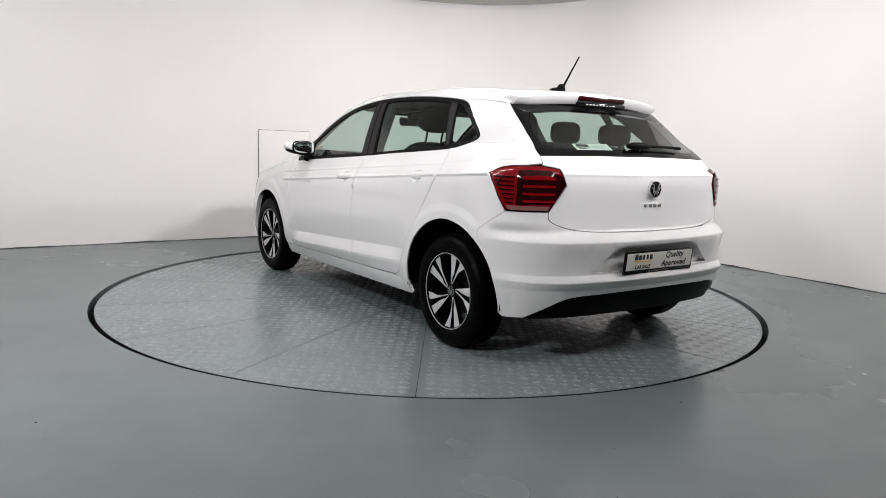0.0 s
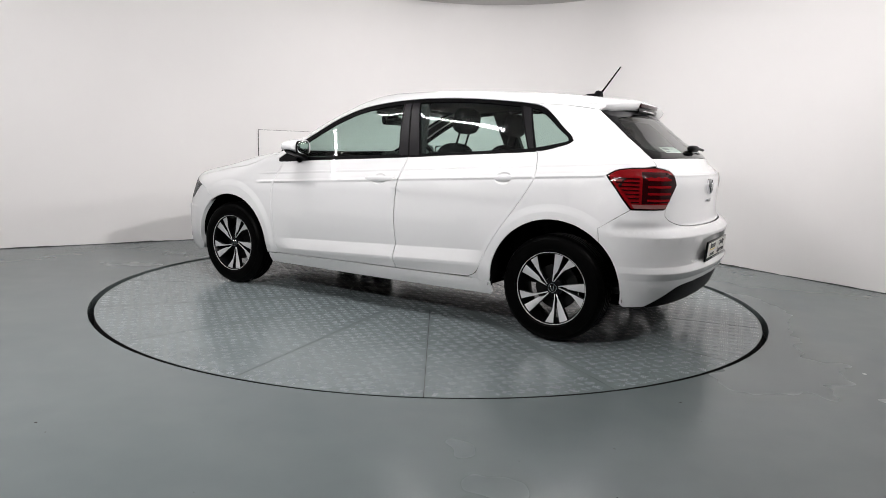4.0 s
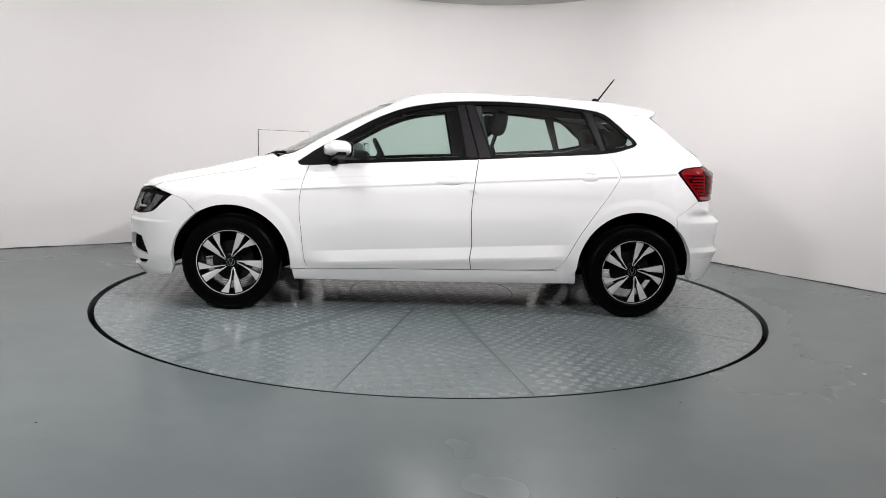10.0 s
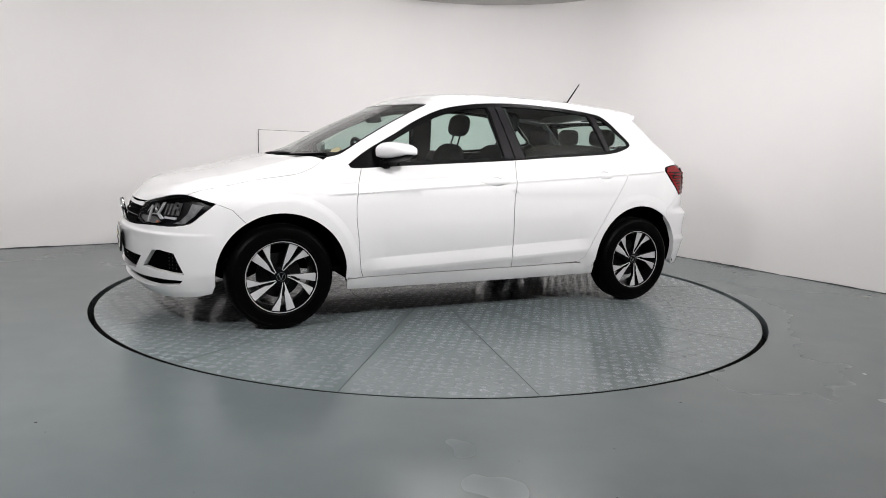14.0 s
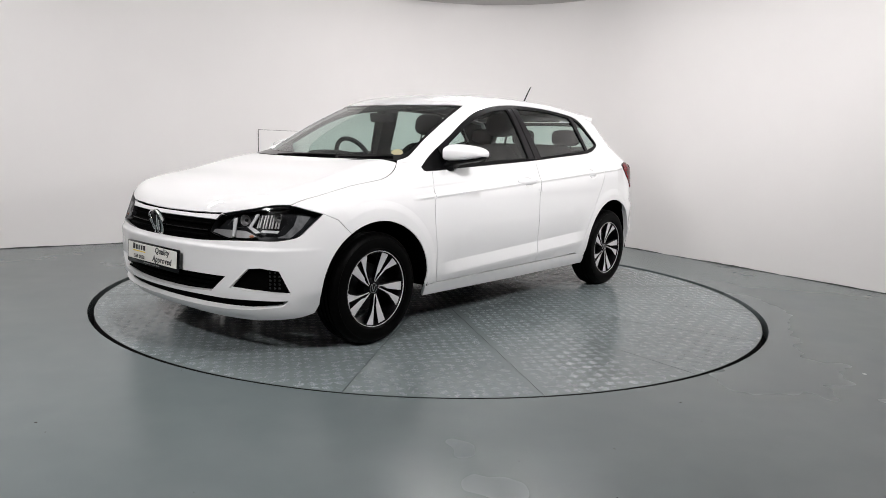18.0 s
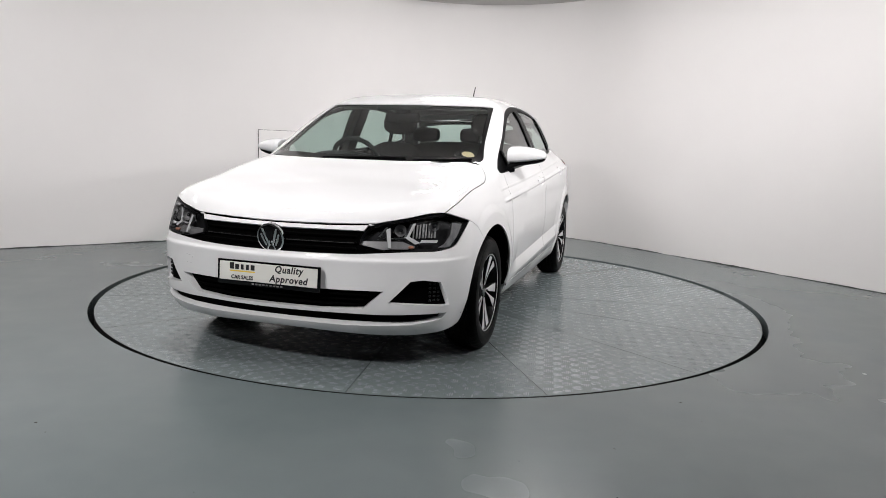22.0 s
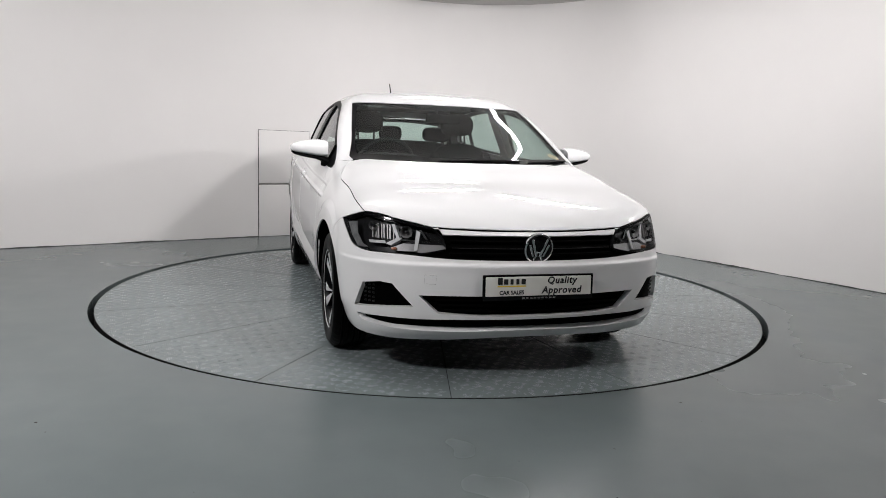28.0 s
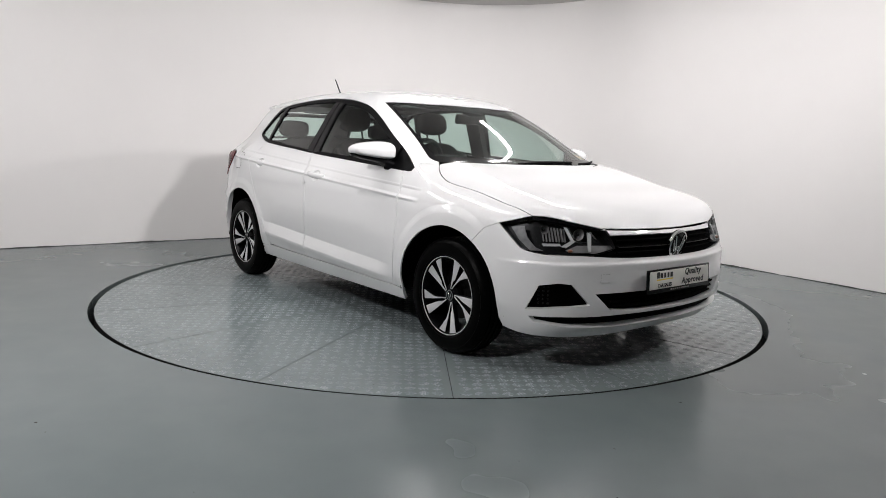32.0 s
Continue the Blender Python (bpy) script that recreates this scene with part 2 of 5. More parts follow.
bonnet = curve([(-2.2, 1.06), (-1.6, 1.05), (-1.0, 1.02), (-.25, .985), (.5, .978), (.95, .985), (1.1, .965), (1.3, .919), (1.47, .875), (1.685, .831), (1.85, .783), (1.95, .735), (2.05, .665), (2.2, .52)])
roofline = curve([(-2.1, 1.25), (-1.70, 1.328), (-1.4, 1.370), (-1.0, 1.403), (-.6, 1.419), (-.3, 1.421), (0, 1.412), (.2, 1.394), (.4, 1.36), (.7, 1.24), (1.2, 1.0)])
screen = curve([(.8, 1.34), (.95, 1.135), (1.069, .918), (1.178, .709), (1.275, .501), (1.36, .31), (1.40, .20), (1.45, .04), (1.6, -.7)])
backlight = curve([(.7, -1.78), (.98, -1.79), (1.02, -1.808), (1.15, -1.655), (1.27, -1.51), (1.345, -1.42), (1.5, -1.22)])
glass_y = curve([(-2.1, .60), (-1.7, .672), (-1.288, .735), (-.8, .776), (-.25, .790), (.3, .784), (.86, .745), (1.2, .70)])


HANDLES = ((-.088, .834), (-.953, .882))


def form(x, y, z):
    """Signed depth of the body: negative inside."""
    y = np.abs(y)
    y2, y8 = y * y, y ** 8
    flare = 0
    for ax in (AXLE, -AXLE):
        r = np.hypot(x - ax, z - .305)
        rim = np.clip((.30 - math.copysign(1, ax) * (x - ax)) / .10, 0, 1)
        flare = np.maximum(flare, rim * .0075 * np.clip((.454 - r) / .040, 0, 1) * np.clip((z - .18) / .1, 0, 1))
    level = z + .067 * (x + .2) * np.clip((z - .25) / .5, 0, 1)
    fade = np.clip((.80 - x) / .14, 0, 1) * np.clip((x + .88) / .14, 0, 1)
    waist = .034 * np.clip((-x - 1.36) / .17, 0, 1) * np.clip((z - .62) / .25, 0, 1)
    cup = 0
    for hx, hz in HANDLES:
        k = np.clip((1 - ((x - hx) / .056) ** 2 - ((z - hz) / .036) ** 2) / .6, 0, 1)
        cup = np.maximum(cup, .015 * k * k * (3 - 2 * k))
    side = y - plan(x) - flank(level) - crease(level) * np.clip((1.02 - x) / .10, 0, 1) - flare + waist - fade * ridge(z + .05 * (x + .2)) + cup
    front = (x - nose(z) - nose_edge(z) + .28 * y2 + .7 * y8) * .9
    rear = (tail(z) - tail_edge(z) + .14 * y2 + (.65 + .23 * np.clip((.68 - z) / .04, 0, 1)) * y8 - x) * .95
    top = (z - bonnet(x) + .02 * y2 + .02 * y8) * .95
    low = soft(soft(side, top, .14), soft(front, rear, .01), .075)
    low = np.maximum(low, .13 - z)
    tum = z - .95
    cab = (y - glass_y(x) + .36 * tum + .22 * tum * tum) * .93
    roof = z - roofline(x) + .085 * y2 + .25 * y8
    glass = (x - screen(z) + .36 * y2 + .5 * y8) * .55
    back = (backlight(z) + .25 * y2 + .5 * y8 - x) * .7
    cabin = soft(soft(cab, roof, .12), soft(glass, back, .02), .035)
    cabin = np.maximum(cabin, .80 - z)
    d = np.clip((.05 - np.abs(low - cabin)) / .05, 0, 1)
    return np.minimum(low, cabin) - d * d * .05 / 4


def normals(p, h=.0016):
    g = np.stack([form(p[:, 0] + h, p[:, 1], p[:, 2]) - form(p[:, 0] - h, p[:, 1], p[:, 2]),
                  form(p[:, 0], p[:, 1] + h, p[:, 2]) - form(p[:, 0], p[:, 1] - h, p[:, 2]),
                  form(p[:, 0], p[:, 1], p[:, 2] + h) - form(p[:, 0], p[:, 1], p[:, 2] - h)], 1)
    return g / np.maximum(np.linalg.norm(g, axis=1), 1e-9)[:, None]


def settle_on(start, way, far=2.4, steps=160):
    """First meeting of rays (start, way) with the form."""
    start, way = np.asarray(start, float), np.asarray(way, float)
    way = way / np.linalg.norm(way, axis=1)[:, None]
    lo, hi = np.zeros(len(start)), np.full(len(start), float(far))
    found = np.zeros(len(start), bool)
    for s in np.linspace(0, far, steps):
        q = start + way * s
        inside = (form(*q.T) < 0) & ~found
        hi[inside] = s
        lo[inside] = max(0, s - far / (steps - 1))
        found |= inside
    for _ in range(24):
        mid = (lo + hi) / 2
        q = start + way * mid[:, None]
        inside = form(*q.T) < 0
        hi, lo = np.where(inside, mid, hi), np.where(inside, lo, mid)
    return start + way * hi[:, None], found


def snap(points):
    """The nearest places on the form."""
    p = np.array(points, float)
    for _ in range(12):
        p = p - normals(p) * (form(*p.T) * .9)[:, None]
    return p


FRONT_AXIS, REAR_AXIS, ARC = .95, -1.0, 1.05


def lay(chart, uv):
    """Points of a chart, laid on the form. side: x, z. top: x, y. bow: seen from ahead and above. front, rear: arc round an upright axis, z."""
    uv = np.asarray(uv, float)
    u, v = uv.T
    o = np.zeros_like(u)
    if chart == "side":
        return settle_on(np.stack([u, o + 1.3, v], 1), np.stack([o, o - 1, o], 1), 1.3)[0]
    if chart == "bow":
        c = .5 ** .5
        return settle_on(np.stack([c * (2.2 - u), v, c * (2.2 + u)], 1), np.stack([o - c, o, o - c], 1), 2.2)[0]
    if chart == "top":
        return settle_on(np.stack([u, v, o + 1.8], 1), np.stack([o, o, o - 1], 1), 1.5)[0]
    a = u / ARC
    s = 1 if chart == "front" else -1
    ax = FRONT_AXIS if chart == "front" else REAR_AXIS
    c, n = s * np.cos(a), np.sin(a)
    return settle_on(np.stack([ax + 1.5 * c, 1.5 * n, v], 1), np.stack([-c, -n, o], 1), 1.5)[0]


def on_chart(chart, p):
    p = np.atleast_2d(np.asarray(p, float))
    if chart == "side":
        return p[:, [0, 2]]
    if chart == "bow":
        return np.stack([(p[:, 2] - p[:, 0]) * .5 ** .5, p[:, 1]], 1)
    if chart == "top":
        return p[:, [0, 1]]
    s = 1 if chart == "front" else -1
    ax = FRONT_AXIS if chart == "front" else REAR_AXIS
    return np.stack([np.arctan2(p[:, 1], s * (p[:, 0] - ax)) * ARC, p[:, 2]], 1)



# ---- the room: two plain walls that meet in a wide round corner ----
LEFT_N, RIGHT_N = radians(124.7), radians(32.7)
LEFT_D, RIGHT_D, CORNER_R = 3.20, 3.26, 1.93
RING_R = 2.246


def on_plan(a, b):
    """The place at distance a along the left wall's normal and b along the right wall's."""
    det = math.cos(LEFT_N) * math.sin(RIGHT_N) - math.sin(LEFT_N) * math.cos(RIGHT_N)
    return ((a * math.sin(RIGHT_N) - b * math.sin(LEFT_N)) / det, (b * math.cos(LEFT_N) - a * math.cos(RIGHT_N)) / det)


def wall_strip(name, line, label, material=M_WALL, height=CEILING_Z, thick=.15):
    bm = bmesh.new()
    pts = [Vector((*p, 0)) for p in line]
    cols = []
    for i, p in enumerate(pts):
        d = (pts[min(i + 1, len(pts) - 1)] - pts[max(i - 1, 0)]).normalized()
        out = Vector((d.y, -d.x, 0))
        if out.dot(p) < 0:
            out = -out
        q = p + out * thick
        cols.append([bm.verts.new(v) for v in (p, p + Vector((0, 0, height)), q + Vector((0, 0, height)), q)])
    for a, b in zip(cols, cols[1:]):
        for k in range(4):
            bm.faces.new((a[k], a[(k + 1) % 4], b[(k + 1) % 4], b[k]))
    bm.faces.new(cols[0])
    bm.faces.new(cols[-1][::-1])
    bmesh.ops.recalc_face_normals(bm, faces=bm.faces)
    return tagged(part(name, smooth(bm), material, None), label, "wall", kind="structure")


FAR = -6.0
arc = [on_plan(LEFT_D - CORNER_R + CORNER_R * math.cos(a), RIGHT_D - CORNER_R + CORNER_R * math.sin(a)) for a in np.linspace(0, math.pi / 2, 40)]
wall_strip("wall_back", [on_plan(LEFT_D, b) for b in np.linspace(FAR, RIGHT_D - CORNER_R - .02, 12)] + arc + [on_plan(a, RIGHT_D) for a in np.linspace(LEFT_D - CORNER_R - .02, FAR, 12)],
           "smooth white painted studio wall with a wide round corner")
# Unseen walls behind the camera, coloured dark to keep bounced light down.
wall_strip("wall_front_left", [on_plan(LEFT_D, FAR), on_plan(FAR, FAR)], "unseen closing wall, dark to cut bounced light", M_BACKWALL)
wall_strip("wall_front_right", [on_plan(FAR, FAR), on_plan(FAR, RIGHT_D)], "unseen closing wall, dark to cut bounced light", M_BACKWALL)


def sheet(name, z, thick, material, label, category, hole=0.0):
    """A floor or ceiling slab that fills the room's outline, with a round hole where the turntable lies."""
    bm = bmesh.new()
    n = 128
    rim = []
    for i in range(n):
        a = 2 * math.pi * i / n
        d = Vector((math.cos(a), math.sin(a)))
        k = min(((LEFT_D + .1 if math.cos(a - LEFT_N) > 0 else -FAR + .1) / max(1e-6, abs(math.cos(a - LEFT_N)))),
                ((RIGHT_D + .1 if math.cos(a - RIGHT_N) > 0 else -FAR + .1) / max(1e-6, abs(math.cos(a - RIGHT_N)))))
        rim.append(d * k)
    inner = [Vector((math.cos(2 * math.pi * i / n), math.sin(2 * math.pi * i / n))) * hole for i in range(n)]
    for zz, flip in ((z, False), (z - thick, True)):
        a = [bm.verts.new((*p, zz)) for p in rim]
        if hole:
            b = [bm.verts.new((*p, zz)) for p in inner]
            for i in range(n):
                f = (a[i], a[(i + 1) % n], b[(i + 1) % n], b[i])
                bm.faces.new(f[::-1] if flip else f)
            if not flip:
                keep = b
            else:
                for i in range(n):
                    bm.faces.new((keep[i], keep[(i + 1) % n], b[(i + 1) % n], b[i]))
        else:
            bm.faces.new(a[::-1] if flip else a)
    bmesh.ops.recalc_face_normals(bm, faces=bm.faces)
    return tagged(part(name, bm, material, None), label, category, kind="structure")


sheet("floor", 0, .12, M_FLOOR, "grey-blue painted concrete floor, scuffed and half glossy", "floor", RING_R + .036)
sheet("ceiling", CEILING_Z + .1, .1, M_CEIL, "plain grey ceiling", "ceiling")
bm = lathe([(0.001, -.09), (RING_R + .04, -.09), (RING_R + .04, -.1), (.001, -.1)], 96, axis="z", closed=True)
tagged(part("pit", bm, M_GAP, None), "dark steel pit under the turntable", "pit", kind="structure")

# uneven dark joint where the wall meets the floor
def wall_joint():
    bm, cols = bmesh.new(), []
    line = [on_plan(LEFT_D - .003, b) for b in np.arange(FAR + .2, RIGHT_D - CORNER_R, .035)]
    line += [on_plan(LEFT_D - CORNER_R + (CORNER_R - .003) * math.cos(a), RIGHT_D - CORNER_R + (CORNER_R - .003) * math.sin(a)) for a in np.linspace(0, math.pi / 2, 90)]
    line += [on_plan(a, RIGHT_D - .003) for a in np.arange(LEFT_D - CORNER_R, FAR + .2, -.035)]
    for x, y in line:
        v = noise.noise(Vector((x * 2.3, y * 2.3, 1))) + .6 * noise.noise(Vector((x * 9, y * 9, 4)))
        top = max(.0012, .0068 + .0075 * v)
        out = Vector((x, y, 0)).normalized() * .004
        cols.append([bm.verts.new((x, y, -.004)), bm.verts.new((x, y, top)), bm.verts.new((x + out.x, y + out.y, top))])
    for a, b in zip(cols, cols[1:]):
        for k in range(2):
            bm.faces.new((a[k], a[k + 1], b[k + 1], b[k]))
    bmesh.ops.recalc_face_normals(bm, faces=bm.faces)
    return tagged(part("trim", bm, M_JOINT, None), "dark uneven joint between wall and floor", "joint", kind="structure")


wall_joint()

# hatch in the wall: two flush white boards with thin dark joints
def hatch(name, s0, s1, z0, z1, label):
    """A flush board on the left wall, s along the wall."""
    d = LEFT_D - .006
    bm = bmesh.new()
    mid, run = on_plan(d, (s0 + s1) / 2), abs(s1 - s0)
    box(.012, run - .005, z1 - z0 - .005, (0, 0, (z0 + z1) / 2), .002, bm=bm)
    ob = part(name, bm, M_WALL, None, m=pose(mid[0], mid[1], 0, 0, 0, math.degrees(LEFT_N)))
    bm = box(.010, run + .001, z1 - z0 + .001, (-.001, 0, (z0 + z1) / 2))
    part("joint", bm, M_GAP, ob, "thin dark joint round the board").matrix_basis = pose(.003, 0, 0)
    return tagged(ob, label, "hatch", kind="structure")


HATCH_LINE = -.235
hatch("hatch_1", HATCH_LINE, HATCH_LINE + .60, .585, 1.165, "flush white square board in the wall")
hatch("hatch_2", HATCH_LINE, HATCH_LINE + .60, .0, .575, "flush white lower board in the wall")


# ---- turntable ----
SECTORS, SEAM0 = 16, radians(9.5)
turntable = thing("turntable", "round grey-blue turntable of tread plates flush with the floor", "turntable")
bm = lathe([(.001, -.012), (RING_R - .002, -.012), (RING_R - .002, -.08), (.001, -.08)], 128, axis="z", closed=True)
part("base_disc", bm, M_GAP, turntable)
# Near-black band over the plate rims, so the gap reads as one dark line.
part("edge_band", lathe([(RING_R - .001, -.0012), (RING_R + .0015, -.0022), (RING_R + .0015, -.078), (RING_R - .001, -.078)], 160, axis="z", closed=True), M_GAP, turntable, "dark band round the turntable edge")
step = 2 * math.pi / SECTORS
bm = bmesh.new()
g = .0017
outer = [(RING_R * math.cos(a), RING_R * math.sin(a)) for a in np.linspace(-step / 2 + g / RING_R, step / 2 - g / RING_R, 12)]
inner = [(.60 * math.cos(a), .60 * math.sin(a)) for a in np.linspace(step / 2 - g / .6, -step / 2 + g / .6, 5)]
prism(outer + inner, .010, Matrix.Translation((0, 0, -.010)), bm=bm)
for f in bm.faces:
    f.smooth = False
first = part("tread_plate", bm, M_PLATE, turntable)
hub = lathe([(.001, 0), (.592, 0), (.596, -.002), (.596, -.01), (.001, -.01)], 64, axis="z", closed=True)
for f in hub.faces:
    f.smooth = False
part("centre_plate", hub, M_PLATE, turntable)
first.matrix_basis = pose(0, 0, 0, 0, 0, math.degrees(SEAM0 + step / 2))
for k in range(1, SECTORS):
    o = new("tread_plate", first.data)
    o.parent, o.matrix_basis = turntable, pose(0, 0, 0, 0, 0, math.degrees(SEAM0 + step * (k + .5)))


def tread():
    """Raised five-bar tread, in squares that alternate in direction, cut at the seams."""
    pitch, verts, faces = .061, [], []
    half, wide, high = .0245, .0031, .0007
    grain = SEAM0 + radians(45)
    ca, sa = math.cos(grain), math.sin(grain)
    lim = int(RING_R / pitch) + 2

    def plate_at(x, y):
        """The plate under a point, or None on a seam or past the rim."""
        r = math.hypot(x, y)
        if r > RING_R - .006 or abs(r - .599) < .005:
            return None
        if r < .599:
            return -1
        k = ((math.atan2(y, x) - SEAM0) / step) % SECTORS
        return int(k) if min(k % 1, 1 - k % 1) * step * r > .0035 else None

    for i in range(-lim, lim):
        for j in range(-lim, lim):
            x, y = i * pitch * ca - j * pitch * sa, i * pitch * sa + j * pitch * ca
            if math.hypot(x, y) > RING_R + .03:
                continue
            turn = grain + (radians(45) if (i + j) % 2 else radians(-45))
            tx, ty = math.cos(turn), math.sin(turn)
            for b in (-2, -1, 0, 1, 2):
                off, h = b * .0097, half * (1 - .14 * abs(b))
                own = {plate_at(x + q * h * tx - off * ty, y + q * h * ty + off * tx) for q in (-1, -.5, 0, .5, 1)}
                if len(own) > 1 or None in own:
                    continue
                n = len(verts)
                for q, w, z in ((-h, -wide, 0), (h, -wide, 0), (h, wide, 0), (-h, wide, 0), (-h * .8, 0, high), (h * .8, 0, high)):
                    w += off
                    verts.append((x + q * tx - w * ty, y + q * ty + w * tx, z))
                faces += [(n, n + 1, n + 5, n + 4), (n + 2, n + 3, n + 4, n + 5), (n + 1, n + 2, n + 5), (n + 3, n, n + 4)]
    me = bpy.data.meshes.new("tread_pattern")
    me.from_pydata(verts, [], faces)
    me.materials.append(M_TREAD)
    ob = new("tread_pattern", me)
    ob.parent = turntable
    return tagged(ob, "raised five-bar tread pattern", kind="stuff")


tread()


# ---- grit ----
def grit(name, material, count, parent, label, low, high, keep, seed):
    """Flat irregular chips scattered where keep(x, y) holds."""
    rng, verts, faces = random.Random(seed), [], []
    while count:
        x, y = rng.uniform(-4.2, 4.2), rng.uniform(-4.6, 4.2)
        if not keep(x, y):
            continue
        count -= 1
        r = low + (high - low) * rng.random() ** 3
        turn, flat, n = rng.uniform(0, 6.3), rng.uniform(.35, .9), len(verts)
        for k in range(6):
            a, q = turn + k * math.pi / 3, r * rng.uniform(.6, 1.15)
            verts.append((x + q * math.cos(a), y + q * flat * math.sin(a), .0004))
        verts.append((x, y, .0004 + r * .3))
        faces += [(n + k, n + (k + 1) % 6, n + 6) for k in range(6)]
    me = bpy.data.meshes.new(name)
    me.from_pydata(verts, [], faces)
    me.materials.append(material)
    ob = new(name, me)
    ob.parent = parent
    return tagged(ob, label, "" if parent else "grit", kind="stuff")


def on_floor(x, y):
    return math.hypot(x, y) > RING_R + .05 and x * math.cos(LEFT_N) + y * math.sin(LEFT_N) < LEFT_D - .05 and x * math.cos(RIGHT_N) + y * math.sin(RIGHT_N) < RIGHT_D - .05 and math.hypot(x, y + 5.09) > .9


def on_ring(x, y):
    return math.hypot(x, y) < RING_R - .02


grit("floor_grit", M_GRIT_DARK, 150, None, "dark grit scattered on the painted floor", .003, .008, on_floor, 1)
grit("plate_grit", M_GRIT_DARK, 50, turntable, "dark grit on the plates", .003, .008, on_ring, 3)


# ---- ceiling lamps ----
def ceiling_lamp(x, y, turn, length=1.5, width=.06, diffuser=None):
    lamp = thing("tube_lamp", "long white tube lamp under the ceiling, out of view", "lamp", group="tube lamps", at=pose(x, y, CEILING_Z, 0, 0, turn))
    part("housing", box(length + .04, width + .02, .04, (0, 0, -.021), .006), M_METAL, lamp)
    part("diffuser", box(length, width, .03, (0, 0, -.0575), .010), diffuser or M_TUBE, lamp, "glowing white diffuser")
    area_light("tube_light", length, width, TUBE_POWER, lamp, pose(0, 0, -.076))
    return lamp


# two tubes over the turntable, one on each side of it, and two short ones near the back walls, added unseen to brighten
# them
along_a, along_b = math.degrees(LEFT_N), math.degrees(RIGHT_N)
for b in (1.55, -1.78):
    ceiling_lamp(*on_plan(0, b), along_a, 1.56)
for b in (-3.2, 1.2):
    ceiling_lamp(*on_plan(1.55, b), along_b, .95)


# ---- flood lamps under the ceiling, out of view; the left one is an added fill ----
def flood_lamp(eye, target, face, power, wide=.60, high=.30, visor=False):
    lamp = thing("flood_lamp", "unseen white rectangular flood lamp hung from the ceiling", "lamp", group="flood lamps", at=look(eye, target))
    part("housing", box(wide + .06, high + .06, .08, (0, 0, .045), .012), M_METAL, lamp)
    part("diffuser", box(wide, high, .012, (0, 0, 0), .004), face, lamp, "glowing white face")
    area_light("flood_light", wide, high, power, lamp, pose(0, 0, -.010))
    up = (lamp.matrix_basis.to_3x3().inverted() @ Vector((0, 0, 1))).normalized()
    # Unseen flap, added to hold the lamp's light off the near floor.
    if visor:
        part("visor", box(wide + .08, .012, high * 1.7, (0, -high / 2 - .026, -high * .85), .003), M_BLACK, lamp, "black lower flap, added to shade the near floor")
    part("bracket", tube([(0, 0, .06), Vector((0, 0, .06)) + up * (CEILING_Z - eye[2])], .012), M_METAL, lamp)
    return lamp


flood_lamp((1.8, -3.2, 2.64), (-.6, .9, .8), M_FLOOD, NEAR_POWER, .34, .22, True)
flood_lamp((4.1, -1.4, 2.64), (-.3, .3, .8), M_FLOOD, SIDE_POWER, .34, .22, True)
# Added fill with no known source; it lifts the near floor and the car.
flood_lamp((-2.1, -4.1, 2.55), (-.1, .0, .3), M_FILL_FACE, FILL_POWER)


# ---- panels: outlines laid on the form ----
from mathutils.geometry import delaunay_2d_cdt


def flow(points, gap=.02, sharp=()):
    """A soft line through the points; corners stay where their number is in sharp."""
    p = np.array(points, float)
    cuts = [0] + sorted(sharp) + [len(p) - 1]
    out = []
    for a, b in zip(cuts, cuts[1:]):
        q = p[a:b + 1]
        if len(q) < 2:
            continue
        d = np.concatenate([[0], np.cumsum(np.linalg.norm(np.diff(q, axis=0), axis=1))])
        n = max(2, int(d[-1] / gap) + 1)
        s = np.linspace(0, d[-1], n)
        if len(q) == 2:
            r = q[0] + (q[1] - q[0]) * (s / d[-1])[:, None]
        else:
            t = np.zeros_like(q)
            for i in range(len(q)):
                i0, i1 = max(0, i - 1), min(len(q) - 1, i + 1)
                t[i] = (q[i1] - q[i0]) / (d[i1] - d[i0])
            k = np.clip(np.searchsorted(d, s) - 1, 0, len(q) - 2)
            h = (d[k + 1] - d[k])[:, None]
            u = ((s - d[k]) / (d[k + 1] - d[k]))[:, None]
            r = q[k] * (1 + 2 * u) * (1 - u) ** 2 + t[k] * h * u * (1 - u) ** 2 + q[k + 1] * u * u * (3 - 2 * u) + t[k + 1] * h * u * u * (u - 1)
        out.append(r if not len(out) else r[1:])
    return np.concatenate(out)


def loop(*lines):
    """Joins lines end to end into one closed outline, without doubled points."""
    pts = np.concatenate([np.asarray(l, float) for l in lines])
    keep = [pts[0]]
    for p in pts[1:]:
        if np.linalg.norm(p - keep[-1]) > .0015:
            keep.append(p)
    if np.linalg.norm(keep[0] - keep[-1]) < .0015:
        keep.pop()
    return np.array(keep)


def dense(ring, gap=.022):
    out = []
    for a, b in zip(ring, np.roll(ring, -1, axis=0)):
        n = max(1, int(np.linalg.norm(b - a) / gap))
        out += [a + (b - a) * i / n for i in range(n)]
    return np.array(out)


def area2(ring):
    x, y = ring.T
    return float(np.sum(x * np.roll(y, -1) - y * np.roll(x, -1)))


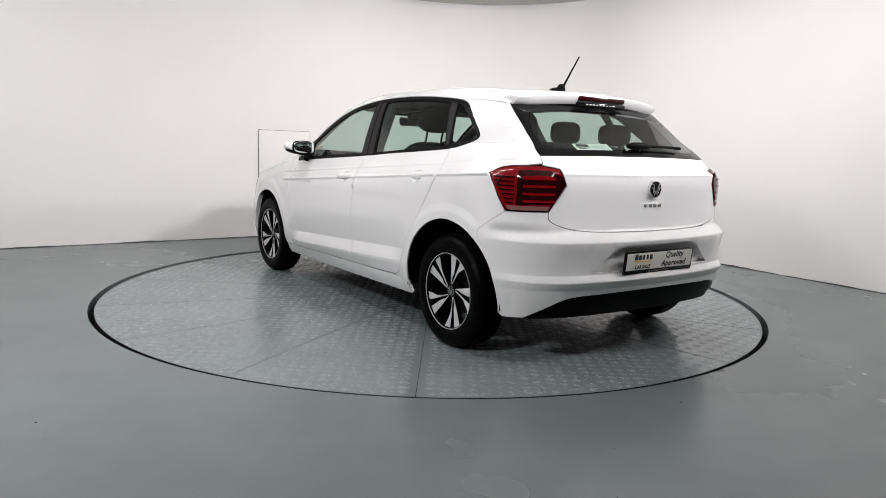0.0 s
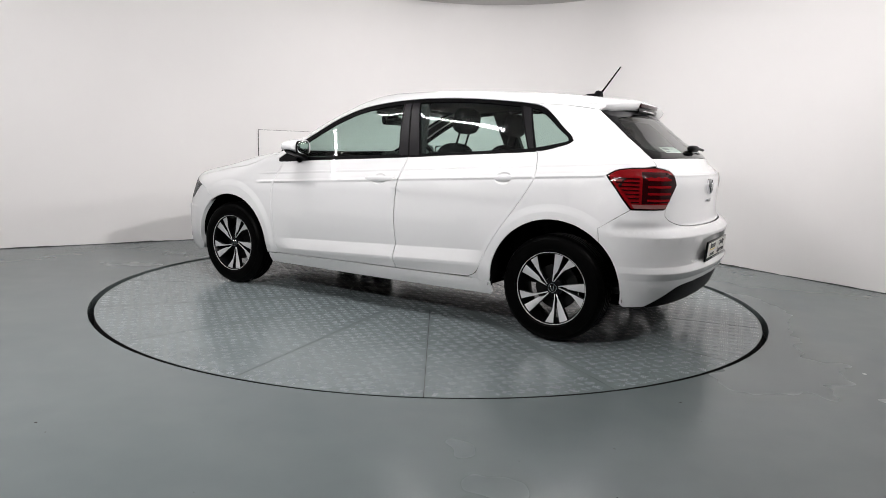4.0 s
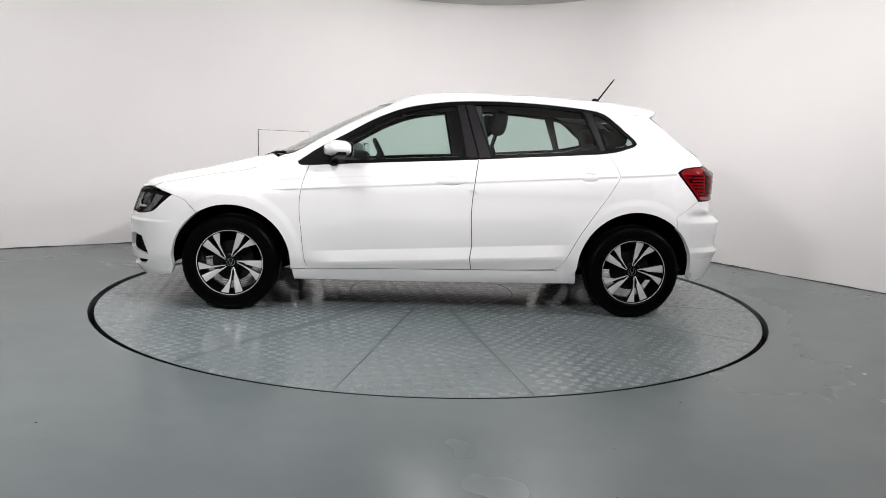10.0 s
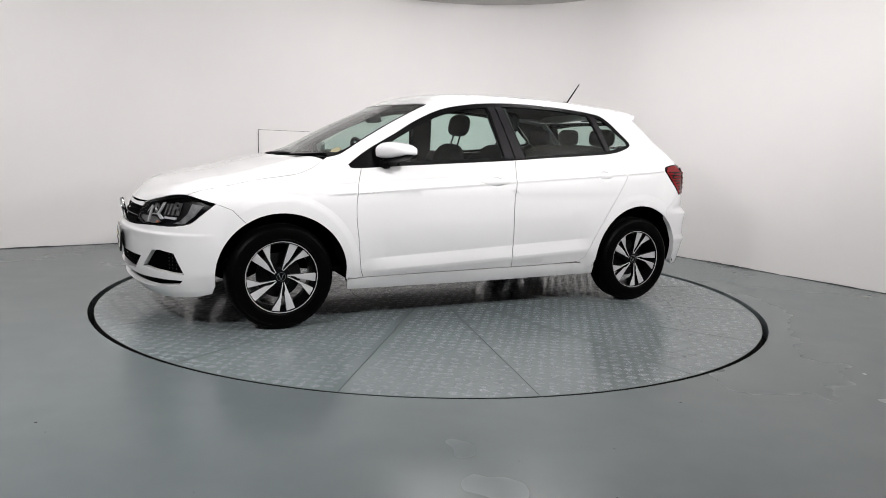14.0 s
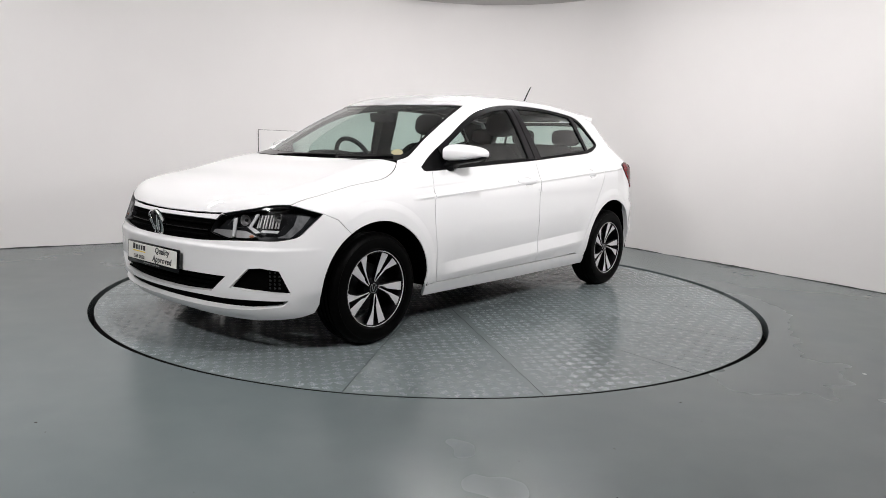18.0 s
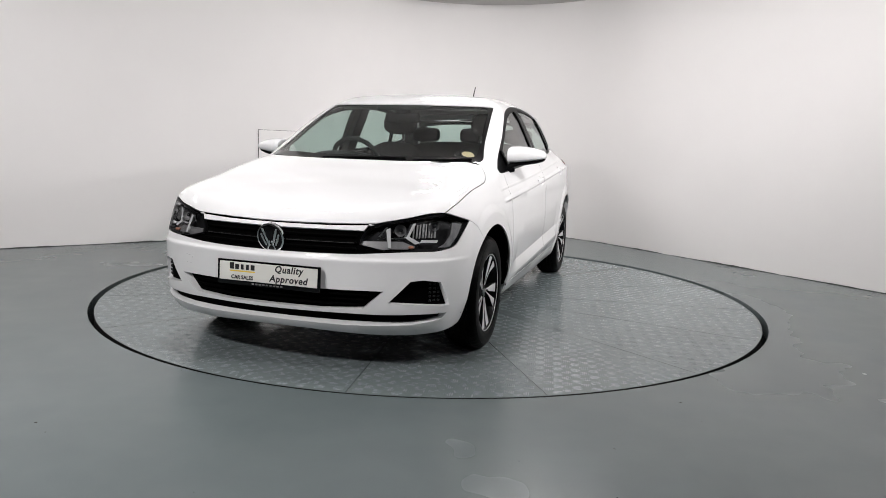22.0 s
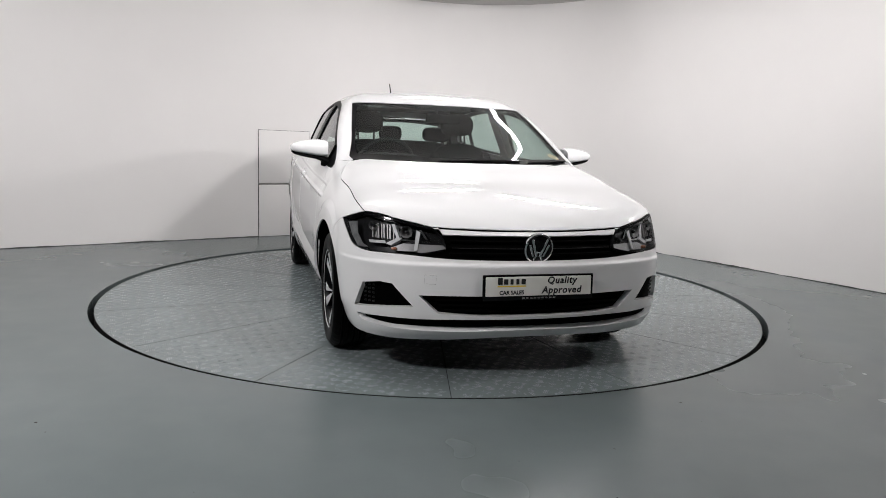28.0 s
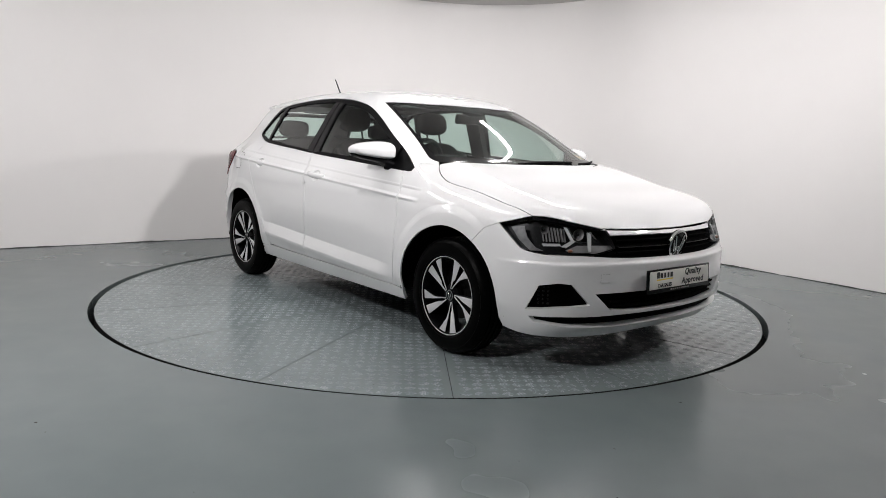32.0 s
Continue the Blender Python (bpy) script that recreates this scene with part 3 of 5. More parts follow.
def shrink(ring, by):
    """Draws an outline in (by > 0) or out, in its chart."""
    if not by:
        return ring
    s = 1 if area2(ring) > 0 else -1
    a, b = np.roll(ring, 1, axis=0), np.roll(ring, -1, axis=0)
    n1, n2 = ring - a, b - ring
    n1, n2 = [np.stack([-n[:, 1], n[:, 0]], 1) / np.maximum(np.linalg.norm(n, axis=1), 1e-9)[:, None] for n in (n1, n2)]
    m = n1 + n2
    m /= np.maximum(np.sum(m * n1, axis=1), .5)[:, None]
    return ring + m * by * s


def inside(ring, pts):
    x, y = pts.T
    res = np.zeros(len(pts), bool)
    for (x0, y0), (x1, y1) in zip(ring, np.roll(ring, -1, axis=0)):
        c = (y0 > y) != (y1 > y)
        res ^= c & (x < (x1 - x0) * (y - y0) / (y1 - y0 + 1e-12) + x0)
    return res


def edge_distance(ring, pts):
    best = np.full(len(pts), 9.0)
    for a, b in zip(ring, np.roll(ring, -1, axis=0)):
        d = b - a
        t = np.clip(((pts - a) @ d) / max(d @ d, 1e-12), 0, 1)
        best = np.minimum(best, np.linalg.norm(pts - a - t[:, None] * d, axis=1))
    return best


def crease_lines():
    """Lines on which the form bends sharply, as rows of points on each chart."""
    xs = np.arange(-1.75, 1.75, .018)
    rows = []
    for v in (.822, .828, .834, .842, .848, .855, .886, .891, .897, .903, .909):
        z = np.full(len(xs), v)
        for _ in range(4):
            z = v - .067 * (xs + .2) * np.clip((z - .25) / .5, 0, 1)
        rows.append(np.stack([xs, z], 1))
    low = np.arange(-.86, .79, .018)
    rows += [np.stack([low, v - .05 * (low + .2)], 1) for v in (.334, .342, .352, .360, .424, .432)]
    turn = np.linspace(-.1, math.pi + .1, 76)
    rows += [np.stack([ax + r * np.cos(turn), .305 + r * np.sin(turn)], 1) for ax in (AXLE, -AXLE) for r in (.4105, .4145, .434, .4535, .4575)]
    ring = np.linspace(0, 2 * math.pi, 33)
    rows += [np.stack([hx + .056 * k * np.cos(ring), hz + .036 * k * np.sin(ring)], 1) for hx, hz in HANDLES for k in (.45, .62, .78, .9, 1.0, 1.06)]
    us = np.arange(-.98, .99, .02)
    level = lambda heights: [np.stack([us, np.full(len(us), v)], 1) for v in heights]
    return {"side": rows, "front": level((.522, .529, .537, .542, .549)), "rear": level((.381, .389, .420, .428, .453, .461, .611, .620, .628, .650, .670, .678, .932, .941, .950))}


def patch(chart, ring, holes=(), grid=.045, lift=0.0, flange=.008, gap=.0024, bulge=0.0, lines=()):
    """Vertices, faces and normals of a panel cut from the form: ring is its outline on the chart."""
    ring = dense(shrink(np.asarray(ring, float), gap))
    holes = [dense(shrink(np.asarray(h, float), -gap), .016) for h in holes]
    lo, hi = ring.min(0), ring.max(0)
    gx, gy = np.meshgrid(np.arange(lo[0] + grid / 2, hi[0], grid), np.arange(lo[1] + grid / 2, hi[1], grid))
    gx[1::2] += grid / 2
    pts = np.stack([gx.ravel(), gy.ravel()], 1)
    if len(pts):
        ok = inside(ring, pts)
        for h in holes:
            ok &= ~inside(h, pts)
        pts = pts[ok]
        far = edge_distance(ring, pts)
        for h in holes:
            far = np.minimum(far, edge_distance(h, pts))
        pts = pts[far > grid * .42]
    allp, edges = [ring], [(i, (i + 1) % len(ring)) for i in range(len(ring))]
    n = len(ring)
    for h in holes:
        allp.append(h)
        edges += [(n + i, n + (i + 1) % len(h)) for i in range(len(h))]
        n += len(h)
    for line in lines:
        ok = inside(ring, line) & (edge_distance(ring, line) > .005)
        for h in holes:
            ok &= ~inside(h, line) & (edge_distance(h, line) > .005)
        own = np.full(len(line), -1)
        own[ok] = n + np.arange(int(ok.sum()))
        allp.append(line[ok])
        edges += [(int(i), int(j)) for i, j in zip(own, own[1:]) if i >= 0 and j >= 0]
        n += int(ok.sum())
        if len(pts) and ok.any():
            pts = pts[np.min(np.linalg.norm(pts[:, None] - line[ok][None], axis=2), axis=1) > .010]
    allp = np.concatenate(allp + [pts])
    vs, _, fs, *_ = delaunay_2d_cdt([Vector(p) for p in allp], edges, [], 0, 1e-6)
    uv = np.array([tuple(v) for v in vs])
    fs = np.array([f for f in fs if len(f) == 3])
    mid = uv[fs].mean(1)
    ok = inside(ring, mid)
    for h in holes:
        ok &= ~inside(h, mid)
    fs = fs[ok]
    P = lay(chart, uv)
    N = normals(P)
    if bulge:
        P = P + N * (bulge * np.clip(edge_distance(ring, uv) / .03, 0, 1) ** .5)[:, None]
    P = P + N * lift
    a, b, c = P[fs[:, 0]], P[fs[:, 1]], P[fs[:, 2]]
    flip = np.sum(np.cross(b - a, c - a) * (N[fs].mean(1)), axis=1) < 0
    fs[flip] = fs[flip][:, ::-1]
    return P, fs, N, flange


def panel_mesh(name, P, fs, N, flange, mirror):
    s = np.array([1, -1, 1.0]) if mirror else np.ones(3)
    P, N = P * s, N * s
    if mirror:
        fs = fs[:, ::-1]
    count = {}
    for f in fs.tolist():
        for i in range(3):
            e = (f[i], f[(i + 1) % 3])
            count[tuple(sorted(e))] = None if tuple(sorted(e)) in count else e
    rim = [e for e in count.values() if e]
    verts, faces, norm = P.tolist(), fs.tolist(), N.tolist()
    if flange:
        top, low = {}, {}
        for v in {v for e in rim for v in e}:
            top[v] = len(verts)
            verts.append(P[v].tolist())
            norm.append((0, 0, 0))
            low[v] = len(verts)
            verts.append((P[v] - N[v] * flange).tolist())
            norm.append((0, 0, 0))
        faces += [(top[a], low[a], low[b], top[b]) for a, b in rim]
    me = bpy.data.meshes.new(name)
    me.from_pydata(verts, [], faces)
    me.shade_smooth()
    me.normals_split_custom_set_from_vertices(norm)
    me.update()
    return me


CREASES = crease_lines()


def panel(name, chart, ring, material, parent, label="", sides="both", holes=(), **more):
    """Lays a panel on the car's left, right or both sides (sides: left, right, both, mid)."""
    if len(ring[0]) == 3:
        ring = on_chart(chart, ring)
    holes = [on_chart(chart, h) if len(h[0]) == 3 else h for h in holes]
    if material == M_PAINT:
        more.setdefault("lines", CREASES.get(chart, ()))
    data = patch(chart, ring, holes, **more)
    made = []
    for mirror in {"left": (0,), "right": (1,), "both": (0, 1), "mid": (0,)}[sides]:
        own = parent[mirror] if isinstance(parent, (list, tuple)) else parent
        me = panel_mesh(name, *data, mirror)
        me.materials.append(material)
        ob = new(name, me)
        ob.parent = own
        if label:
            tagged(ob, label)
        made.append(ob)
    return made


def both_sides(half):
    """A closed outline from the half on the car's left (3D points from the centre line round to the centre line)."""
    half = np.asarray(half, float)
    other = half[::-1] * np.array([1, -1, 1])
    return loop(half, other)



# ---- the car ----
car = thing("car", "white five-door hatchback with black trim standing on the turntable", "car")

# guiding lines of the left flank (x, z)
DLO_TOP = flow([(.870, .928), (.743, 1.016), (.568, 1.114), (.395, 1.211), (.22, 1.282), (.041, 1.320), (-.139, 1.341), (-.32, 1.349), (-.50, 1.349),
                (-.68, 1.342), (-.86, 1.329), (-1.0, 1.314), (-1.075, 1.294), (-1.13, 1.258), (-1.218, 1.181), (-1.278, 1.128), (-1.292, 1.103), (-1.262, 1.082)])
DLO_LOW = flow([(-1.262, 1.082), (-1.18, 1.056), (-1.105, 1.040), (-.86, 1.020), (-.51, .996), (-.258, .976), (.194, .948), (.55, .926), (.80, .908), (.855, .908), (.870, .928)])
DOOR_F = flow([(.797, .906), (.828, .810), (.846, .701), (.845, .596), (.837, .525), (.815, .323), (.795, .268)])
DOOR_B = flow([(-.256, .976), (-.227, .795), (-.216, .640), (-.226, .437), (-.214, .360), (-.226, .284)], sharp=(3, 4))
DOOR_R = flow([(-1.098, 1.040), (-1.137, .944), (-1.145, .893), (-1.120, .842), (-1.053, .738), (-.942, .577), (-.878, .469), (-.834, .378), (-.803, .325), (-.750, .296)])


def span(line, a, b):
    """The stretch of a line between two x."""
    k0, k1 = [int(np.argmin(np.abs(line[:, 0] - v))) for v in (a, b)]
    return line[k0:k1 + 1] if k0 <= k1 else line[k1:k0 + 1][::-1]


def arch(ax, front, back, rise=0.0, n=40, low_f=.25, low_b=.25):
    """The rim of a wheel opening, from its rear foot over the top to its front foot."""
    out = []
    for a in np.linspace(math.pi + .16, -.16, n):
        c, s = math.cos(a), math.sin(a)
        rx = front if c > 0 else back
        out.append((ax + rx * c, .308 + (.346 + rise) * s if s > 0 else .308 + .34 * s))
    return np.array(out)


ARCH_F, ARCH_R = arch(AXLE, .358, .372), arch(-AXLE, .372, .378, .022)
HOOD_SIDE = snap(flow([(1.0, .690, .950), (1.035, .718, .925), (1.10, .750, .893), (1.187, .767, .865), (1.42, .757, .828), (1.615, .757, .787), (1.757, .737, .745)]))
LAMP_TOP = snap(flow([(1.622, .819, .704), (1.69, .785, .724), (1.757, .737, .746), (1.815, .675, .738), (1.873, .606, .722), (1.941, .455, .691), (1.972, .415, .644), (1.993, .409, .602)], sharp=(2, 5)))
LAMP_TOP[np.argmin(np.abs(LAMP_TOP[:, 0] - 1.757))] = HOOD_SIDE[-1]
CORNER = int(np.argmin(np.linalg.norm(LAMP_TOP - HOOD_SIDE[-1], axis=1)))
QUARTER_FOOT = lay("side", flow([(-1.524, .650), (-1.675, .754)]))
QUARTER_LAMP = lay("side", flow([(-1.675, .754), (-1.530, .930), (-1.575, .958), (-1.65, .971)], sharp=(1,)))

DOOR_LOW_F = [(.795, .268), (.4, .276), (0, .281), (-.226, .284)]
DOOR_LOW_R = [(-.226, .284), (-.5, .288), (-.750, .296)]
door_f = panel("front_door", "side", loop(DOOR_F, DOOR_LOW_F, DOOR_B[::-1], span(DLO_LOW, -.258, .80)), M_PAINT, car)
door_r = panel("rear_door", "side", loop(DOOR_B, DOOR_LOW_R, DOOR_R[::-1], span(DLO_LOW, -1.10, -.258)), M_PAINT, car)

k = int(np.argmin(np.hypot(ARCH_F[:, 0] - 1.47, ARCH_F[:, 1] - .61) + (ARCH_F[:, 0] < 1.3)))
wing = panel("front_wing", "side", loop(DOOR_F[::-1], span(DLO_LOW, .80, .87), [(.885, .945), (.93, .972), (.985, .958)], HOOD_SIDE[:, [0, 2]], LAMP_TOP[:CORNER + 1][::-1][:, [0, 2]], [(1.54, .672)],
                                         ARCH_F[:k + 1][ARCH_F[:k + 1, 1] > .264][::-1], [(.900, .263)]), M_PAINT, car, gap=.0010)
sill = panel("sill", "side", loop([(.895, .262), (.795, .266), (.4, .274), (0, .279), (-.226, .282), (-.5, .286), (-.75, .290), (-.895, .284)], [(-.905, .212), (-.9, .203), (0, .193), (.885, .193)]), M_PAINT, car, flange=.018)

# rear quarter with the roof pillar behind the side windows
GATE_SIDE = snap([(-1.392, .560, 1.279), (-1.493, .586, 1.202), (-1.576, .601, 1.131), (-1.653, .618, 1.068), (-1.715, .634, 1.021), (-1.746, .642, .977)])
k = int(np.argmin(np.hypot(ARCH_R[:, 0] + 1.53, ARCH_R[:, 1] - .58) + (ARCH_R[:, 0] > -1.3)))
kf = int(np.argmin(np.hypot(ARCH_R[:, 0] + .880, ARCH_R[:, 1] - .46) + (ARCH_R[:, 0] < -1.2)))
quarter = panel("rear_quarter", "side",
                loop(DLO_TOP[int(np.argmin(np.abs(DLO_TOP[:, 0] + 1.0))):], span(DLO_LOW, -1.262, -1.098), DOOR_R, [(-.80, .284), (-.895, .284)], ARCH_R[k:][ARCH_R[k:, 1] > .285][::-1],
                     QUARTER_FOOT[:, [0, 2]], QUARTER_LAMP[:, [0, 2]], [(-1.71, .974)], GATE_SIDE[::-1][:, [0, 2]], [(-1.20, 1.305)]), M_PAINT, car, gap=.001)


# ---- bonnet, screen, roof ----
WS_EDGE = flow([(.975, .672), (.904, .680), (.825, .663), (.742, .645), (.589, .622), (.437, .598), (.289, .574)])
WS_TOP = flow([(.289, .574), (.32, .50), (.385, .28), (.416, 0)])
WS_LOW = flow([(1.140, 0), (1.125, .25), (1.065, .51), (1.01, .640), (.975, .672)])
HOOD_BACK = flow([(1.0, .690), (1.03, .645), (1.085, .51), (1.142, .25), (1.158, 0)])
HOOD_FRONT = np.array([(1.994, 0), (1.990, .12), (1.977, .253), (1.958, .37), (1.937, .467), (1.914, .522)])


def halves(line):
    """Closes a half outline (x, y) that starts and ends on the centre line."""
    line = np.asarray(line, float)
    return loop(line, line[::-1] * np.array([1, -1]))


hood_nose = np.concatenate([HOOD_FRONT, np.array([[.686, .6865, .688, .690, .694, .711]]).T], 1)[:5]
hood_z = np.concatenate([hood_nose, LAMP_TOP[CORNER:int(np.argmin(np.abs(LAMP_TOP[:, 1] - .50)))][::-1], HOOD_SIDE[::-1], lay("top", HOOD_BACK)])
bonnet_panel, = panel("bonnet", "bow", both_sides(hood_z), M_PAINT, car, "white bonnet", sides="mid", grid=.035, gap=.0021)
ws_ring = halves(loop(WS_LOW, WS_EDGE, WS_TOP))
ws_hole = halves(loop(flow([(1.085, 0), (1.065, .25), (.985, .49), (.935, .595)]), flow([(.90, .635), (.82, .632), (.60, .597), (.40, .563), (.335, .545)]), flow([(.34, .50), (.395, .28), (.425, .0)])))
ws_hole = ws_hole * np.array([1, 1])
frit, = panel("screen_border", "top", ws_ring, M_GLOSS, car, "black band round the windscreen", sides="mid", holes=[ws_hole], lift=-.004, grid=.06)
panel("windscreen", "top", ws_hole, M_GLASS, car, "clear green-tinted windscreen", sides="mid", lift=-.004, flange=0, gap=0, grid=.06)
panel("sensor_shade", "top", halves([(.43, 0), (.405, .20), (.475, .17), (.495, 0)]), M_GLOSS, frit, "black dotted shade round the mirror foot", sides="mid", lift=-.007, flange=.001, gap=0)
DLO_3D = lay("side", DLO_TOP)
k22 = int(np.argmin(np.abs(DLO_TOP[:, 0] - .22)))
k10 = int(np.argmin(np.abs(DLO_TOP[:, 0] + 1.0)))
panel("front_pillar", "top", loop(WS_EDGE, [(.22, .632)], DLO_3D[:k22 + 1][::-1][:, :2], [(.895, .735), (.985, .690)]), M_PAINT, car, gap=.0005, grid=.03)
ROOF_BACK = np.concatenate([lay("side", [(-1.20, 1.305), (-1.385, 1.280)])[:, :2], [(-1.40, .45), (-1.42, .25), (-1.43, 0)]])
panel("roof", "top", halves(loop(WS_TOP[::-1], [(.22, .632)], DLO_3D[k22:k10 + 1][:, :2], ROOF_BACK)), M_PAINT, car, sides="mid", gap=.0005, grid=.06)

# ---- nose ----
LAMP_LOW = flow([(1.993, .409, .602), (1.985, .465, .586), (1.963, .545, .576), (1.875, .70, .578), (1.829, .744, .580), (1.752, .790, .598), (1.700, .804, .640), (1.622, .819, .706)])
LAMP_LOW = snap(LAMP_LOW)
GRILLE_LOW = flow([(2.056, 0, .557), (2.042, .22, .558), (2.003, .40, .562), (1.966, .533, .571), (1.94, .60, .575)])
inner = LAMP_LOW[:int(np.argmax(LAMP_LOW[:, 1] > .60))]
GRILLE_TOP = flow([(2.012, 0, .658), (2.006, .12, .659), (1.990, .27, .660), (1.963, .424, .660)])
kf = int(np.argmin(np.hypot(ARCH_F[:, 0] - 1.47, ARCH_F[:, 1] - .61) + (ARCH_F[:, 0] < 1.3)))
ARCH_F3 = lay("side", ARCH_F[kf:])
BUMPER_FOOT = flow([(1.645, .785, .208), (1.72, .755, .192), (1.81, .68, .185), (1.873, .600, .179), (1.954, .375, .182), (2.0, .18, .193), (2.011, 0, .197)])
NOSE_HALF = loop(GRILLE_LOW, LAMP_LOW[len(inner):], lay("side", [(1.54, .672)]), ARCH_F3, BUMPER_FOOT)
INTAKE = both_sides([(2.066, 0, .397), (2.02, .36, .397), (1.984, .528, .397), (2.006, .442, .318), (2.035, .25, .308), (2.063, 0, .308)])
FOG = np.array([(1.973, .552, .345), (1.932, .640, .442), (1.90, .69, .447), (1.836, .751, .434), (1.787, .779, .322), (1.89, .70, .335)])
SLIT = both_sides([(2.063, 0, .290), (2.022, .37, .290), (1.981, .52, .288), (1.90, .66, .290), (1.790, .764, .287), (1.812, .752, .262), (1.90, .63, .242), (1.965, .51, .235), (2.005, .36, .233), (2.044, 0, .239)])
bumper, = panel("front_bumper", "front", both_sides(NOSE_HALF), M_PAINT, car, "white front bumper", sides="mid", holes=[INTAKE, FOG, FOG * np.array([1, -1, 1]), SLIT], flange=.035, grid=.035, gap=.0014)


def grown(ring, by):
    return shrink(on_chart("front", ring), -by)


panel("lower_intake", "front", grown(INTAKE, .008), M_MESH, bumper, "black lower air intake", sides="mid", lift=-.033, flange=0)
panel("lower_slit", "front", grown(SLIT, .006), M_MESH, bumper, "black slot above the lip", sides="mid", lift=-.030, flange=0)
fogs = panel("fog_surround", "front", grown(FOG, .008), M_MESH, bumper, "black corner inset", lift=-.026, flange=0)
GRILLE = both_sides(loop(GRILLE_TOP, [(1.977, .405, .637)], inner, GRILLE_LOW[::-1]))
grille, = panel("grille", "front", GRILLE, M_MESH, car, "black radiator grille with thin bars", sides="mid", lift=-.022, flange=0, gap=-.004)
STRIP_TOP = [(1.997, 0, .679), (1.982, .253, .681), (1.942, .465, .687)]
panel("bonnet_strip", "front", both_sides(loop(STRIP_TOP, [(1.944, .442, .690), (1.963, .424, .660)], GRILLE_TOP[::-1])), M_PAINT, car, "white strip above the grille", sides="mid", flange=.012, grid=.02)

# ---- tail ----
GATE_TOP = flow([(-1.485, 0, 1.290), (-1.47, .25, 1.288), (-1.43, .45, 1.284), (-1.392, .560, 1.279)])
GATE_SIDE3 = flow(GATE_SIDE)
WIN_LOW = flow([(-1.80, 0, 1.030), (-1.775, .35, 1.027), (-1.715, .634, 1.021)])
TAIL_LAMP_IN = [(-1.758, .660, .976), (-1.803, .577, .960), (-1.840, .566, .885), (-1.814, .648, .756)]
GATE_FOOT = flow([(-1.814, .648, .756), (-1.816, .648, .720), (-1.840, .592, .688), (-1.874, .478, .665), (-1.918, .22, .657), (-1.928, 0, .656)])
gate, = panel("tailgate", "rear", both_sides(loop(WIN_LOW, GATE_SIDE[-1:], TAIL_LAMP_IN, GATE_FOOT)), M_PAINT, car, "white tailgate", sides="mid", grid=.035)
rw = both_sides(loop(GATE_TOP, GATE_SIDE3[:int(len(GATE_SIDE3) * .86)], WIN_LOW[::-1]))
rw_hole = both_sides(flow([(-1.51, 0, 1.262), (-1.50, .28, 1.258), (-1.455, .475, 1.238), (-1.53, .535, 1.165), (-1.64, .565, 1.075), (-1.70, .50, 1.060), (-1.745, .3, 1.060), (-1.76, 0, 1.062)], sharp=(2, 4)))
panel("rear_window_border", "rear", rw, M_GLOSS, gate, "black band round the rear window", sides="mid", holes=[rw_hole], lift=-.002)
panel("rear_window", "rear", rw_hole, M_GLASS, gate, "green-tinted rear window", sides="mid", lift=-.002, flange=0, gap=0)
kr = int(np.argmin(np.hypot(ARCH_R[:, 0] + 1.53, ARCH_R[:, 1] - .58) + (ARCH_R[:, 0] > -1.3)))
ARCH_R3 = lay("side", ARCH_R[:kr + 1])[::-1]
DIFF_TOP = flow([(-1.752, .722, .242), (-1.823, .662, .290), (-1.885, .558, .345), (-1.925, .36, .357), (-1.945, .16, .361), (-1.950, 0, .362)])
TAIL_HALF = loop(GATE_FOOT[::-1], QUARTER_FOOT[::-1], ARCH_R3, [(-1.66, .775, .235)], DIFF_TOP)
RECESS = both_sides([(-1.962, 0, .594), (-1.957, .238, .594), (-1.95, .328, .570), (-1.927, .448, .471), (-1.938, .36, .468), (-1.945, .285, .462), (-1.96, 0, .462)])
bumper_r, = panel("rear_bumper", "rear", both_sides(TAIL_HALF), M_PAINT, car, "white rear bumper", sides="mid", holes=[RECESS], flange=.035, grid=.035, gap=.0014)
panel("plate_recess", "rear", shrink(on_chart("rear", RECESS), -.008), M_PAINT, bumper_r, "white recess for the number plate", sides="mid", lift=-.028, flange=0)
panel("diffuser", "rear", both_sides(loop(DIFF_TOP[::-1], [(-1.752, .722, .236), (-1.84, .60, .238), (-1.90, .3, .240), (-1.91, 0, .240)])), M_BLACK, bumper_r, "black lower rear valance", sides="mid", lift=-.012, flange=.05, gap=-.003)

# ---- lamps ----
tail_ring = loop(QUARTER_LAMP, TAIL_LAMP_IN, [(-1.76, .72, .752)])
tails = panel("tail_lamp", "rear", tail_ring, M_TAILRIM, car, "red tail lamp with a black edge", flange=.03, bulge=.004, lift=.001)
panel("tail_lens", "rear", tail_ring, M_RED, tails, "red lens", flange=.003, bulge=.002, lift=.0042, gap=.0085)
lamp_ring = loop(LAMP_TOP, LAMP_LOW)
heads = panel("headlamp", "front", lamp_ring, M_LENS, car, "clear headlamp lens", flange=0, gap=.002, lift=.001)
panel("lamp_housing", "front", lamp_ring, M_GRIT, heads, "dark headlamp housing", lift=-.045, flange=-.045, gap=.003)

# ---- side windows ----
dlo = loop(DLO_TOP, DLO_LOW)
PANE_F = loop(flow([(.60, .945), (.64, 1.035), (.52, 1.105), (.37, 1.185), (.21, 1.250), (.04, 1.290), (-.105, 1.308)], sharp=(1,)), flow([(-.105, 1.308), (-.175, .992)]), flow([(-.175, .992), (.194, .972), (.60, .945)]))
PANE_R = loop(flow([(-.345, .999), (-.232, 1.320), (-.325, 1.323), (-.5, 1.324), (-.7, 1.317), (-.93, 1.296), (-1.035, 1.055), (-.345, .999)], sharp=(1, 5, 6)))
